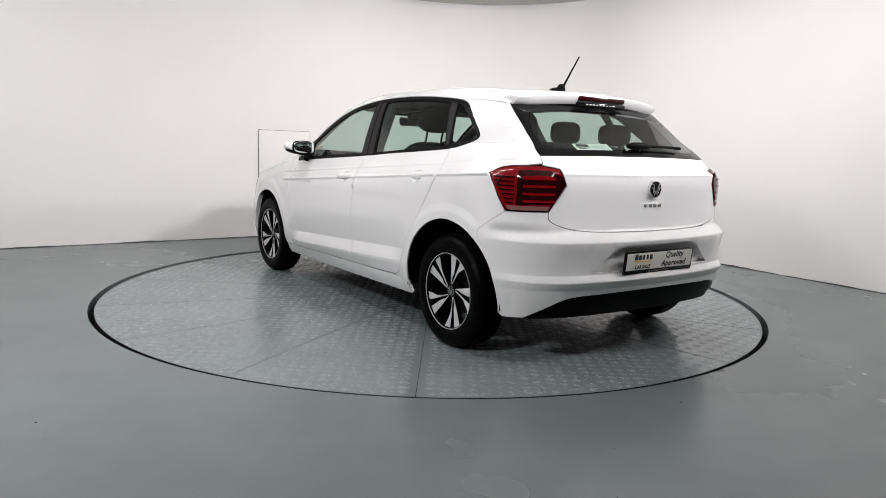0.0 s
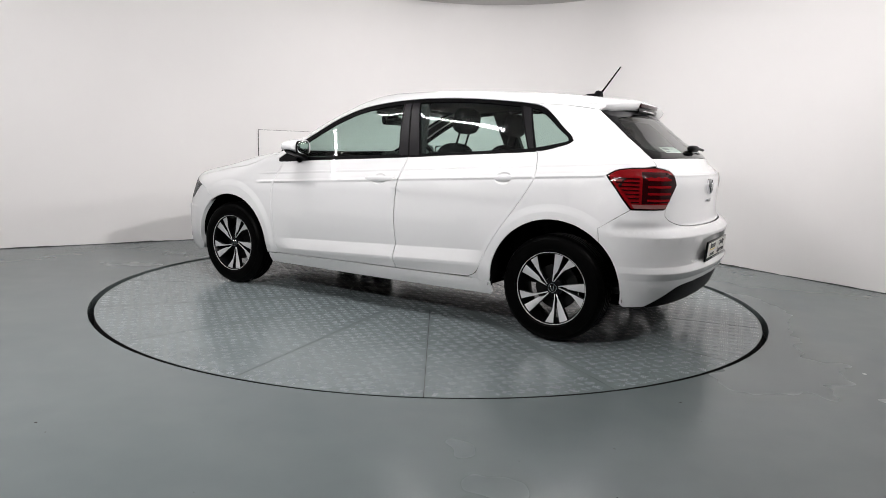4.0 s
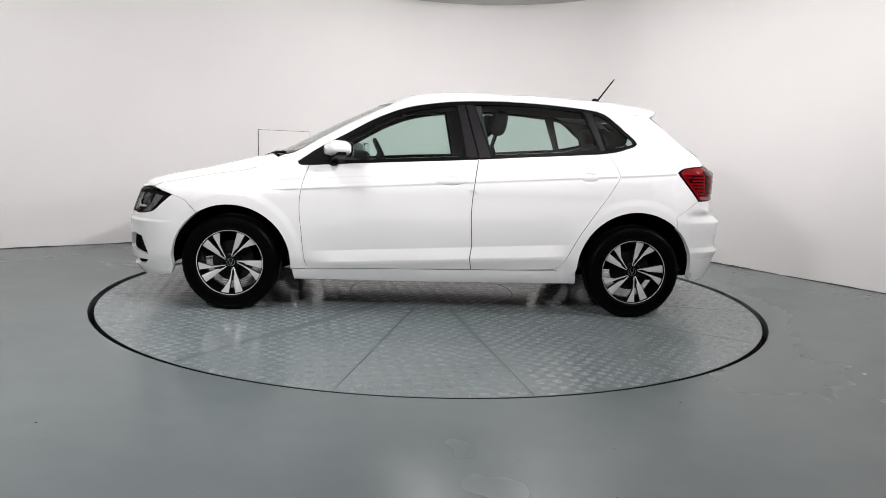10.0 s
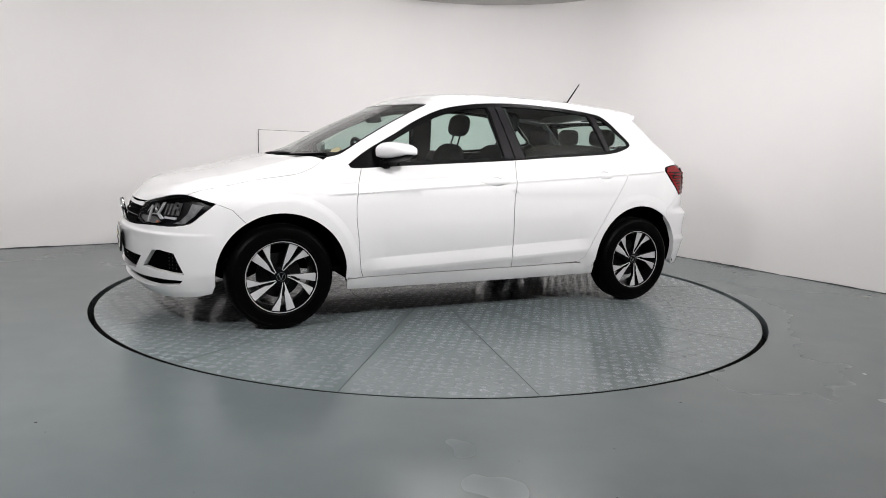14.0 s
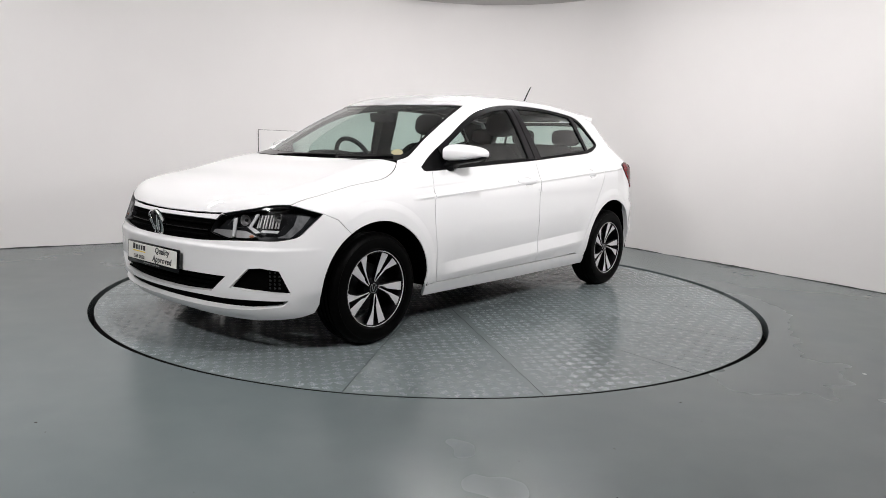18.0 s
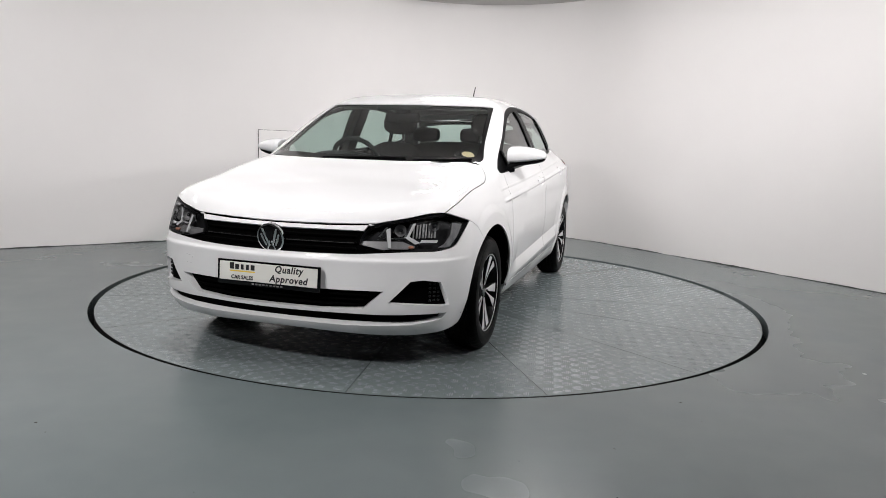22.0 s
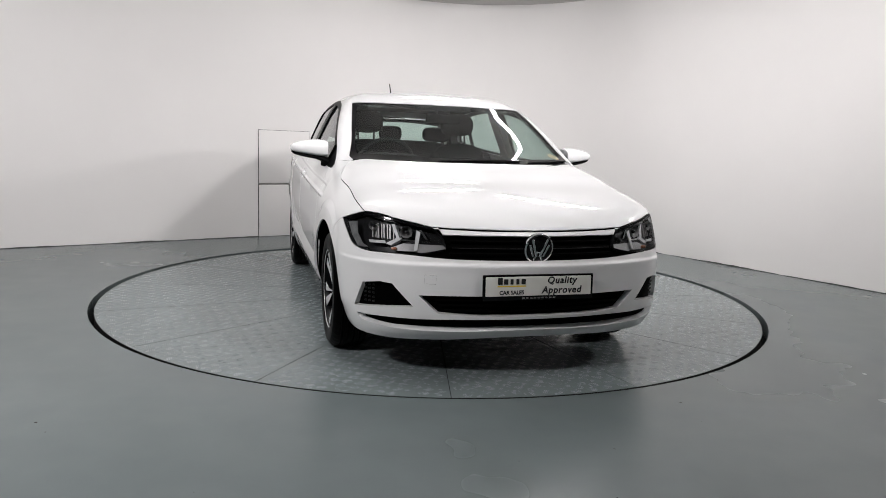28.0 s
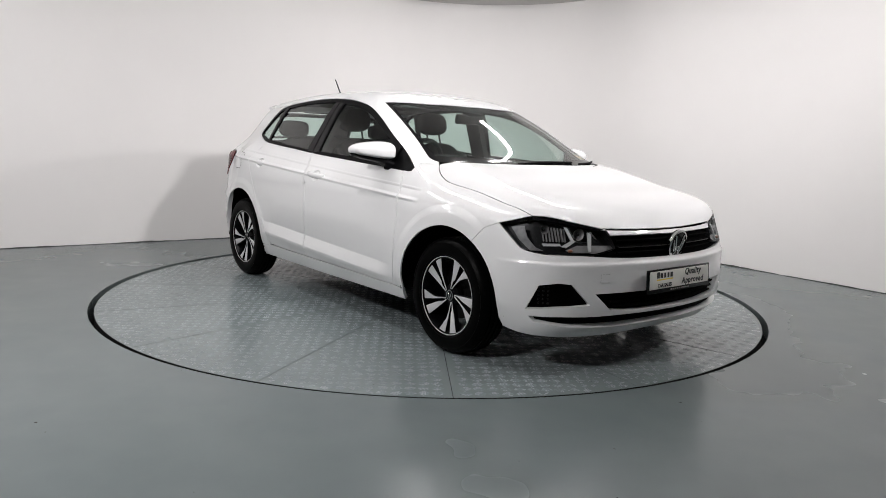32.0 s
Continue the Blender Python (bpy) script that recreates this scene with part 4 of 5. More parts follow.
PANE_Q = loop(flow([(-1.085, 1.062), (-1.005, 1.288), (-1.06, 1.272), (-1.115, 1.235), (-1.20, 1.165), (-1.262, 1.118), (-1.262, 1.104), (-1.16, 1.078), (-1.085, 1.062)], sharp=(1,)))
panes = [PANE_F, PANE_R, PANE_Q]
dark = panel("window_trim", "side", dlo, M_BLACK, car, "black window surround and pillars", holes=panes, lift=-.003, gap=.001, grid=.05)
for nm, ring in (("front_side_window", PANE_F), ("rear_side_window", PANE_R), ("quarter_window", PANE_Q)):
    panel(nm, "side", ring, M_GLASS, dark, "green-tinted side window", lift=-.009, gap=-.003, flange=0, grid=.08)
PILLAR_F = [(-.252, .985), (-.182, .988), (-.121, 1.312), (-.166, 1.316)]
PILLAR_R = [(-.262, .985), (-.334, .990), (-.228, 1.318), (-.176, 1.318)]
for ring, doors in ((PILLAR_F, door_f), (PILLAR_R, door_r)):
    panel("pillar_cover", "side", ring, M_FILM, doors, "satin black pillar cover", lift=.0005, gap=.0008, flange=.003, grid=.05)
panel("pillar_cover", "side", [(-1.044, 1.052), (-1.076, 1.056), (-1.000, 1.290), (-.940, 1.303)], M_FILM, door_r, "satin black pillar cover", lift=.0005, gap=.003, flange=.003, grid=.05)

# ---- under the skin ----
bm = bmesh.new()
box(3.5, 1.30, .03, (.05, 0, .20), .01, bm=bm)
box(1.75, 1.58, .03, (0, 0, .205), .01, bm=bm)
prism([(1.60, -.66), (1.70, -.66), (1.82, -.58), (1.93, -.30), (1.95, 0), (1.93, .30), (1.82, .58), (1.70, .66), (1.60, .66)], .03, Matrix.Translation((0, 0, .194)), bm=bm)
prism([(-1.60, -.66), (-1.70, -.62), (-1.80, -.40), (-1.83, 0), (-1.80, .40), (-1.70, .62), (-1.60, .66)], .05, Matrix.Translation((0, 0, .245)), bm=bm)
box(.34, .90, .09, (-1.50, .12, .235), .03, bm=bm)
tube([(-1.1, -.30, .21), (-.2, -.12, .20), (.9, -.12, .20)], .032, 10, bm=bm)
part("underbody", bm, M_UNDER, car, "black underbody")
for ax in (AXLE, -AXLE):
    for s in (1, -1):
        bm = bmesh.new()
        rows = []
        for i in range(25):
            a = math.pi * (1.04 - 1.08 * i / 24)
            out = .845 if abs(ax + .392 * math.cos(a)) < 1.45 else .80
            rows.append([bm.verts.new((ax + .392 * math.cos(a), s * yy, .308 + .392 * math.sin(a))) for yy in (out, .54)])
        for a, b in zip(rows, rows[1:]):
            bm.faces.new((a[0], a[1], b[1], b[0]))
        cen = bm.verts.new((ax, s * .54, .308))
        for a, b in zip(rows, rows[1:]):
            bm.faces.new((a[1], cen, b[1]))
        part("wheel_arch_liner", smooth(bm), M_UNDER, car, "black wheel arch lining")


# ---- wheels ----
def dished(bm):
    """Bows a wheel's spoke outwards towards the rim."""
    for v in bm.verts:
        v.co.y += .016 * (math.hypot(v.co.x, v.co.z) / .2) ** 2 - .008
    return bm


def tyre_mesh():
    """A tyre with ribs round the tread, blocks at the shoulders and fine rings on the sidewall."""
    prof = [(.196, .078), (.205, .085), (.214, .0885), (.217, .0905), (.220, .0893), (.235, .0922), (.262, .0915), (.276, .0892), (.278, .0902), (.281, .0882), (.291, .083), (.300, .074), (.3055, .064)]
    mid = []
    for y in (.045, .015, -.015, -.045):
        mid += [(.3075, y + .006), (.3005, y + .004), (.3005, y - .004), (.3075, y - .006)]
    prof = prof + mid + [(r, -h) for r, h in prof[::-1]]
    bm = lathe([(.196 + (r - .196) * (TYRE_R - .196) / .1115, h) for r, h in prof], 150)
    for v in bm.verts:
        r = math.hypot(v.co.x, v.co.z)
        if abs(v.co.y) > .055 and r > .288:
            step_no = round(math.atan2(v.co.z, v.co.x) / (2 * math.pi) * 150)
            if step_no % 3 == 0:
                v.co.x *= 1 - .0025 / r
                v.co.z *= 1 - .0025 / r
                v.co.y *= .988
    return smooth(bm, 28)


def wheel():
    w = new("wheel")
    w.parent = car
    part("tyre", tyre_mesh(), M_RUBBER, w, "black rubber tyre")
    part("rim", lathe([(.206, .080), (.2045, .084), (.199, .083), (.195, .076), (.188, .05), (.180, .0), (.186, -.07), (.20, -.085)], 72), M_DARKRIM, w, "black painted rim")
    part("rim_lip", lathe([(.2052, .0815), (.2040, .0853), (.2010, .0849), (.2000, .0815), (.2020, .0800)], 72), M_ALLOY, w, "bright machined rim edge")
    bm = lathe([(.001, .052), (.035, .054), (.055, .046), (.062, .030), (.001, .030)], 40)
    part("hub", bm, M_DARKRIM, w)
    part("brake_disc", lathe([(.001, .006), (.06, .006), (.065, -.004), (.128, -.004), (.128, -.016), (.001, -.016)], 48), M_STEEL, w)
    blades = ([(.035, .009), (.12, .0135), (.198, .017), (.1995, 0), (.1985, -.018), (.1965, -.035), (.13, -.021), (.094, -.0125), (.078, -.001), (.058, .0045), (.035, .0045)],
              [(.036, .003), (.075, -.017), (.119, -.038), (.186, -.073), (.179, -.088), (.171, -.103), (.161, -.1175), (.139, -.085), (.112, -.048), (.073, -.022), (.035, -.002)])
    for k in range(5):
        for shape in blades:
            m = Matrix.Rotation(math.radians(72 * k), 4, "Y") @ Matrix(((-1, 0, 0, 0), (0, 0, 1, .040), (0, 1, 0, 0), (0, 0, 0, 1)))
            spoke = part("spoke", dished(prism(shape, .026, m)), M_DARKRIM, w)
            c = [sum(q) / len(q) for q in zip(*shape)]
            face = [(c[0] + (r - c[0]) * .985, c[1] + (t - c[1]) * .96) for r, t in shape]
            part("spoke_face", dished(prism(face, .003, m @ Matrix.Translation((0, 0, .0245)), .0006)), M_ALLOY, spoke, "bright machined face")
        m = Matrix.Rotation(math.radians(72 * k - 52), 4, "Y")
        part("wheel_bolt", lathe([(.001, .046), (.008, .045), (.009, .03), (.001, .03)], 12), M_GRIT, w, m=m @ pose(-.048, 0, 0))
    part("hub_cap", lathe([(.001, .0605), (.026, .0600), (.028, .057), (.028, .05), (.001, .05)], 32), M_GLOSS, w, "round black hub cap")
    part("cap_ring", lathe([(.0235, .0606), (.0262, .0606), (.0262, .0596), (.0235, .0596)], 32, closed=True), M_CHROME, w)
    for side in (1, -1):
        part("cap_bar", box(.0040, .0012, .034, (side * .0075, .0606, 0), .0004, 1, Matrix.Rotation(radians(side * 20), 4, "Y")), M_CHROME, w)
    return w


first_wheel = wheel()
WHEEL_Y, WHEEL_Z = .752, .2908
first_wheel.matrix_basis = pose(AXLE, WHEEL_Y, WHEEL_Z)
for wx, s, spin in ((AXLE, -1, 0), (-AXLE, 1, 10), (-AXLE, -1, 59)):
    copy_thing(first_wheel, pose(wx, s * WHEEL_Y, WHEEL_Z, 0, spin, 0 if s > 0 else 180))



# ---- black sheets added behind the joints, in place of the shade there ----
def shell(name, chart, ring, lift, sides, material=None, parent=None, label=""):
    return panel(name, chart, ring, material or M_UNDER, parent or car, label, sides=sides, lift=lift, flange=0, gap=0, grid=.045)


half_low = loop([(.90, .250), (.90, .945)], DLO_LOW[::-1], [(-1.29, 1.10), (-1.40, 1.10), (-1.52, .92), (-1.55, .70)])
ring_arch = loop(half_low, ARCH_R[14:], [(-.88, .245), (.88, .225)])
# Door trim, set close behind the skin so that the joints read dark.
shell("door_lining", "side", ring_arch, -.015, "both", M_TRIM, label="dark inner door and side lining")
shell("bonnet_backing", "top", halves(loop([(1.93, 0), (1.90, .48), (1.74, .76), (1.45, .80), (1.15, .80), (.94, .72), (1.02, .5), (1.08, 0)])), -.022, "mid", label="black sheet in place of the shade under the bonnet")
shell("wing_backing", "side", loop(span(DOOR_F, .80, .845), [(.80, .90), (.90, .94), (1.1, .86), (1.42, .80), (1.60, .73), (1.55, .64)], ARCH_F[3:29][::-1], [(.88, .25)]), -.015, "both")
shell("gate_backing", "rear", both_sides([(-1.78, 0, 1.0), (-1.70, .63, .99), (-1.70, .72, .93), (-1.70, .74, .70), (-1.80, .68, .42), (-1.90, .3, .40), (-1.93, 0, .40)]), -.040, "mid", label="black sheet in place of the shade behind the tailgate")
shell("bumper_backing", "front", both_sides([(1.99, 0, .69), (1.93, .47, .69), (1.72, .75, .70), (1.66, .80, .50), (1.75, .76, .24), (1.95, .4, .20), (2.0, 0, .20)]), -.062, "mid", label="black sheet in place of the shade behind the front bumper")

# ---- cabin ----
shell("roof_lining", "top", halves(loop([(.36, 0), (.30, .5), (.20, .56)], DLO_3D[k22:k10 + 1][:, :2] * np.array([1, .965]), [(-1.30, .52), (-1.38, 0)])), -.035, "mid", M_LINING, label="light grey roof lining")
shell("pillar_lining", "top", loop(WS_EDGE[8:] * np.array([1, .985]), DLO_3D[4:k22 + 1][::-1][:, :2] * np.array([1, .985])), -.030, "both", M_LINING, label="light grey pillar trim")
shell("rear_pillar_lining", "side", loop([(-1.0, 1.315), (-1.13, 1.262), (-1.285, 1.13), (-1.295, 1.10), (-1.40, 1.05), (-1.60, 1.05), (-1.36, 1.27)]), -.030, "both", M_LINING, label="grey rear pillar trim")
for s in (1, -1):
    bm = bmesh.new()
    bm2 = [lay("side", [(x0, z0), (x1, z0), (x1 + dx, z1), (x0 + dx, z1)]) for x0, x1, z0, z1, dx in ((-.345, -.20, .97, 1.33, .075),)][0]
    front = [bm.verts.new((x, s * (y - .012), z)) for x, y, z in bm2]
    back = [bm.verts.new((x, s * (y - .06), z)) for x, y, z in bm2]
    bm.faces.new(front), bm.faces.new(back[::-1])
    for i in range(4):
        bm.faces.new((front[i], back[i], back[(i + 1) % 4], front[(i + 1) % 4]))
    bmesh.ops.recalc_face_normals(bm, faces=bm.faces)
    part("middle_pillar", bm, M_INNER, car, "grey middle door pillar")
part("cabin_floor", box(2.6, 1.36, .04, (-.35, 0, .30), .01), M_TRIM, car, "dark carpet floor")
bm = bmesh.new()
for x, z, rx, rz in ((.80, .86, .30, .085), (.66, .76, .18, .16)):
    blob(rx, .70, rz, (x, 0, z), 4, bm=bm)
dash = part("dashboard", bm, M_TRIM, car, "dark moulded dashboard")
part("instrument_hood", blob(.12, .19, .055, (.60, -.36, .945), 3), M_TRIM, dash)
for s in (1, -1):
    part("air_vent", box(.02, .10, .06, (.515, s * .58, .88), .008), M_GLOSS, dash)


def lean(x, z, deg):
    return Matrix.Translation((x, 0, z)) @ Matrix.Rotation(radians(deg), 4, "Y")


def front_seat(y):
    seat = new("front_seat")
    seat.parent, seat.matrix_basis = car, pose(0, y, 0)
    part("seat_cushion", blob(.26, .245, .085, (.02, 0, .50), 3.4), M_CLOTH, seat, "dark cloth cushion")
    part("seat_base", box(.44, .40, .16, (.0, 0, .38), .03), M_TRIM, seat)
    bm = blob(.07, .235, .305, (0, 0, 0), 3.2, turn=lean(-.29, .775, -14))
    for s in (1, -1):
        blob(.075, .05, .26, (0, 0, 0), 3, turn=Matrix.Translation((.035, s * .20, 0)) @ lean(-.285, .76, -14), bm=bm)
    part("backrest", bm, M_CLOTH, seat, "dark cloth backrest with side bolsters")
    rest = part("headrest", blob(.052, .132, .085, (0, 0, 0), 3.0, turn=lean(-.425, 1.218, -10)), M_CLOTH, seat, "dark cloth headrest")
    for s in (1, -1):
        part("headrest_post", tube([(-.375, s * .06, 1.03), (-.415, s * .06, 1.16)], .007), M_BLACK, rest)
    return seat


front_seat(.36), front_seat(-.36)
bench = new("rear_seat")
bench.parent = car
part("seat_cushion", blob(.27, .64, .09, (-.86, 0, .50), 4), M_CLOTH, bench, "dark cloth rear bench")
part("backrest", blob(.075, .64, .30, (0, 0, 0), 4.5, turn=lean(-1.16, .80, -18)), M_CLOTH, bench, "dark cloth rear backrest")
for y in (.42, 0, -.42):
    wide = .125 if y else .10
    rest = part("headrest", blob(.045, wide, .065, (-1.235, y, 1.150), 3.4), M_CLOTH, bench, "dark cloth headrest")
    for s in (1, -1):
        part("headrest_post", tube([(-1.225, y + s * .05, 1.03), (-1.235, y + s * .05, 1.11)], .006), M_BLACK, rest)
part("parcel_shelf", box(.42, 1.14, .025, (-1.46, 0, 1.005), .008), M_TRIM, car, "dark parcel shelf")
part("boot_lining", box(.5, 1.10, .45, (-1.52, 0, .65), .03), M_UNDER, car)
sw = new("steering_wheel")
sw.parent, sw.matrix_basis = car, pose(.37, -.36, .925, 0, -64, 0)
bm = bmesh.new()
ring = []
for i in range(40):
    a = 2 * math.pi * i / 40
    ring.append([bm.verts.new(((.175 + .016 * math.cos(b)) * math.cos(a), (.175 + .016 * math.cos(b)) * math.sin(a), .016 * math.sin(b))) for b in np.linspace(0, 2 * math.pi, 9)[:-1]])
for i in range(40):
    for j in range(8):
        bm.faces.new((ring[i][j], ring[i][(j + 1) % 8], ring[(i + 1) % 40][(j + 1) % 8], ring[(i + 1) % 40][j]))
bmesh.ops.recalc_face_normals(bm, faces=bm.faces)
part("wheel_rim", smooth(bm), M_TRIM, sw, "dark steering wheel rim")
part("wheel_boss", blob(.075, .075, .03, (0, 0, -.02), 2.6), M_TRIM, sw)
for y in (1, -1):
    part("wheel_arm", box(.035, .11, .018, (0, y * .115, -.012), .006), M_TRIM, sw)
rvm = part("rear_view_mirror", box(.035, .235, .065, (.44, 0, 1.228), .016, 3, Matrix.Rotation(radians(12), 4, "Y")), M_BLACK, car, "black inside mirror")
part("mirror_glass", box(.002, .21, .05, (.4215, 0, 1.225), .001, 1, Matrix.Rotation(radians(12), 4, "Y")), M_MIRROR, rvm)
part("mirror_stem", tube([(.44, 0, 1.245), (.465, 0, 1.262)], .010), M_BLACK, rvm)
part("sensor_box", blob(.035, .045, .022, (.435, 0, 1.268), 3), M_BLACK, rvm)
for s in (1, -1):
    part("sun_visor", box(.15, .36, .016, (.27, s * .30, 1.300), .006, 2, Matrix.Rotation(radians(8), 4, "Y")), M_LINING, car, "grey sun visor")

# ---- door mirrors ----
def loft(sections, s, back, front, bm=None):
    """A pod along y: sections (y, low, high) of a rounded outline, bluff behind and bowed ahead."""
    bm = bm or bmesh.new()
    rings = []
    for y, low, high in sections:
        cx, cz, hz = .622 - .25 * (y - .785), (low + high) / 2, (high - low) / 2
        squeeze = min(1, hz / .045) ** .5
        ring = []
        for a in np.linspace(0, 2 * math.pi, 25)[:-1]:
            c, n = math.cos(a), math.sin(a)
            x = (front if c > 0 else back) * squeeze * math.copysign(abs(c) ** (.85 if c > 0 else .62), c)
            ring.append(bm.verts.new((cx + x, s * y, cz + hz * (abs(n) ** .8 if n > 0 else -abs(n) ** .35))))
        rings.append(ring)
    for p, q in zip(rings, rings[1:]):
        for i in range(24):
            bm.faces.new((p[i], p[(i + 1) % 24], q[(i + 1) % 24], q[i]))
    bm.faces.new(rings[0]), bm.faces.new(rings[-1][::-1])
    bmesh.ops.recalc_face_normals(bm, faces=bm.faces)
    return smooth(bm, 45)


for s, door in zip((1, -1), door_f):
    bm = loft([(.776, .968, 1.056), (.790, .965, 1.064), (.83, .968, 1.066), (.87, .973, 1.063), (.91, .979, 1.058), (.945, .985, 1.050), (.968, .990, 1.041), (.981, .996, 1.031), (.986, 1.004, 1.020)], s, .068, .086)
    mir = part("wing_mirror", bm, M_PAINT, door, "white door mirror shell")
    bm = loft([(.755, .908, .955), (.785, .920, .967), (.81, .938, .972), (.84, .948, .976), (.88, .955, .979), (.92, .962, .984), (.95, .970, .989), (.970, .978, .994), (.979, .986, .997)], s, .060, .080)
    part("mirror_foot", bm, M_BLACK, mir, "black mirror underside")
    part("mirror_arm", tube([(.635, s * .80, .930), (.66, s * .765, .922), (.68, s * .735, .918)], .022), M_BLACK, mir)
    turn = s * 14
    part("mirror_bezel", blob(.009, .088, .046, (0, 0, 0), 3.4), M_BLACK, mir, "black rim round the glass", pose(.5395, s * .872, 1.010, 0, 0, turn))
    part("mirror_face", blob(.0085, .080, .040, (0, 0, 0), 3.2), M_MIRROR, mir, "mirror glass", pose(.5355, s * .872, 1.010, 0, 0, turn))
    bm = tube([lay("side", [(x, z)])[0] * np.array([1, s, 1]) + np.array([0, s * .002, 0]) for x, z in ((.66, .945), (.685, 1.0), (.70, 1.035))], .008)
    part("window_bar", bm, M_BLACK, door, "black bar of the corner trim")


# ---- door handles ----
def ellipse(x, z, rx, rz, n=24):
    return np.array([(x + rx * math.cos(2 * math.pi * i / n), z + rz * math.sin(2 * math.pi * i / n)) for i in range(n)])


for doors, (hx, hz) in zip((door_f, door_r), HANDLES):
    for s, door in zip((1, -1), doors):
        line = []
        for k in np.linspace(-1, 1, 9):
            q = lay("side", [(hx + .112 * k, hz - .004 * k + .046)])[0]
            line.append((q[0], s * (q[1] + .026 - .012 * abs(k) ** 3), q[2] - .046))
        bm = tube(line, .013, 12)
        for v in bm.verts:
            v.co.z = hz + (v.co.z - hz) * 1.45
        part("handle", bm, M_PAINT, door, "white pull handle")
# ---- fuel flap (the car's right) ----
flap = loop([(-1.405, .955), (-1.30, .945), (-1.285, .93), (-1.29, .845), (-1.305, .83), (-1.405, .832), (-1.42, .85), (-1.425, .935)])
panel("flap_gap", "side", shrink(flap, -.0022), M_GAP, quarter[1], "dark joint round the fuel flap", sides="right", lift=.0008, gap=0, flange=0)
panel("fuel_flap", "side", flap, M_PAINT, quarter[1], "white fuel flap", sides="right", lift=.0018, gap=.0008, flange=.001)

# ---- badges and plates ----
def badge(parent, m, r, label):
    b = part("badge", lathe([(.001, .012), (r * .80, .010), (r * .97, .006), (r * .97, -.01), (.001, -.01)], 40, axis="x"), M_GLOSS, parent, label, m)
    part("badge_ring", lathe([(r * .88, .0135), (r * .98, .0105), (r, .004), (r * .97, -.004), (r * .88, .006)], 48, axis="x", closed=True), M_CHROME, b, "chrome ring")
    for s in (1, -1):
        part("badge_bar", box(.004, r * .16, r * 1.25, (.0125, s * r * .32, .06 * r), .0015, 1, Matrix.Rotation(radians(s * -20), 4, "X")), M_CHROME, b, "chrome bar")
        part("badge_bar", box(.004, r * .14, r * .86, (.0125, s * r * .50, -.12 * r), .0015, 1, Matrix.Rotation(radians(s * -22), 4, "X")), M_CHROME, b, "chrome bar")
        part("badge_bar", box(.004, r * .12, r * .62, (.0123, s * r * .17, -.48 * r), .0015, 1, Matrix.Rotation(radians(s * 22), 4, "X")), M_CHROME, b, "chrome bar")
    return b


badge(grille, pose(2.044, 0, .612, 0, 12, 0), .070, "round black and chrome badge")
badge(gate, pose(-1.899, 0, .868, 0, 0, 180), .045, "round black and chrome badge")
for i, y in enumerate((.054, .018, -.018, -.054)):
    part("tail_mark", box(.003, .024, .018, (-1.8955, y, .783), .004, 2), M_CHROME, gate, "small chrome plain mark")


def number_plate(m):
    plate = tagged(part("number_plate", box(.012, .532, .116, (0, 0, 0), .004, 2), M_GLOSS, car, "white dealer plate in a black frame", m))
    part("plate_face", box(.003, .508, .086, (.0062, 0, .006), .001, 1), M_PLATEWHITE, plate, "white plate face")
    up = Matrix(((0, 0, 1, .0080), (1, 0, 0, 0), (0, 1, 0, 0), (0, 0, 0, 1)))
    at = lambda y, z: up @ Matrix.Translation((y, z, 0))
    text_part("plate_text", "Quality", .043, at(.108, .030), M_INK, plate, "black printed word", .18, .0012, 1.12)
    text_part("plate_text", "Approved", .043, at(.108, -.014), M_INK, plate, "black printed word", .18, .0012, 1.12)
    text_part("plate_text", "CAR SALES", .024, at(-.132, -.022), M_INK, plate, "black printed words", 0, .0008, 1.0)
    for k, w in enumerate((.022, .020, .014, .014, .020)):
        part("logo_mark", box(.001, w, .030 if k == 0 else .024, (.0082, -.187 + .0275 * k, .030 if k == 0 else .027), .001, 1), M_INK, plate, "plain black bar")
    part("logo_line", box(.001, .135, .006, (.0082, -.132, .007), .0005, 1), M_YELLOW, plate, "yellow bar")
    for k in range(9):
        part("frame_mark", box(.001, .0125, .0065, (.0066, -.075 + .0185 * k, -.0475), .0005, 1), M_FROST, plate, "plain pale bar")
    return plate


number_plate(pose(2.074, 0, .441, 0, -3, 0))
number_plate(pose(-1.964, 0, .506, 0, 5, 180))

# ---- grille bars and fog insets ----
def bar_line(chart, y0, y1, z, lift, n=24):
    """A level line across the nose at height z."""
    ax, s = (FRONT_AXIS, 1) if chart == "front" else (REAR_AXIS, -1)
    us = np.linspace(math.atan(y0 / 1.05) * ARC, math.atan(y1 / 1.05) * ARC, n)
    P = lay(chart, np.stack([us, np.full(n, z)], 1))
    return P + normals(P) * lift


for z, r, m in ((.640, .006, M_MESH), (.612, .0045, M_MESH), (.585, .006, M_MESH)):
    part("grille_bar", tube(bar_line("front", -.40, .40, z, -.012), r, 8), m, grille, "gloss black grille bar")
part("grille_trim", tube(bar_line("front", -.39, .39, .6085, -.006), .0022, 6), M_GRIT, grille, "thin grey trim line")
for z in (.375, .352, .330):
    part("intake_bar", tube(bar_line("front", -.46 + (.375 - z), .46 - (.375 - z), z, -.018), .006, 6), M_MESH, bumper, "black intake slat")
for s, fog in zip((1, -1), fogs):
    for i in range(5):
        for j in range(3):
            u = on_chart("front", [(1.835 + .012 * j, .745 - .018 * j, .5)])[0][0]
            q = lay("front", [(u, .425 - .019 * i)])[0]
            part("fog_grid", box(.006, .012, .009, (q[0] - .020, s * (q[1] - .014), q[2]), .002, 1), M_GRIT, fog)
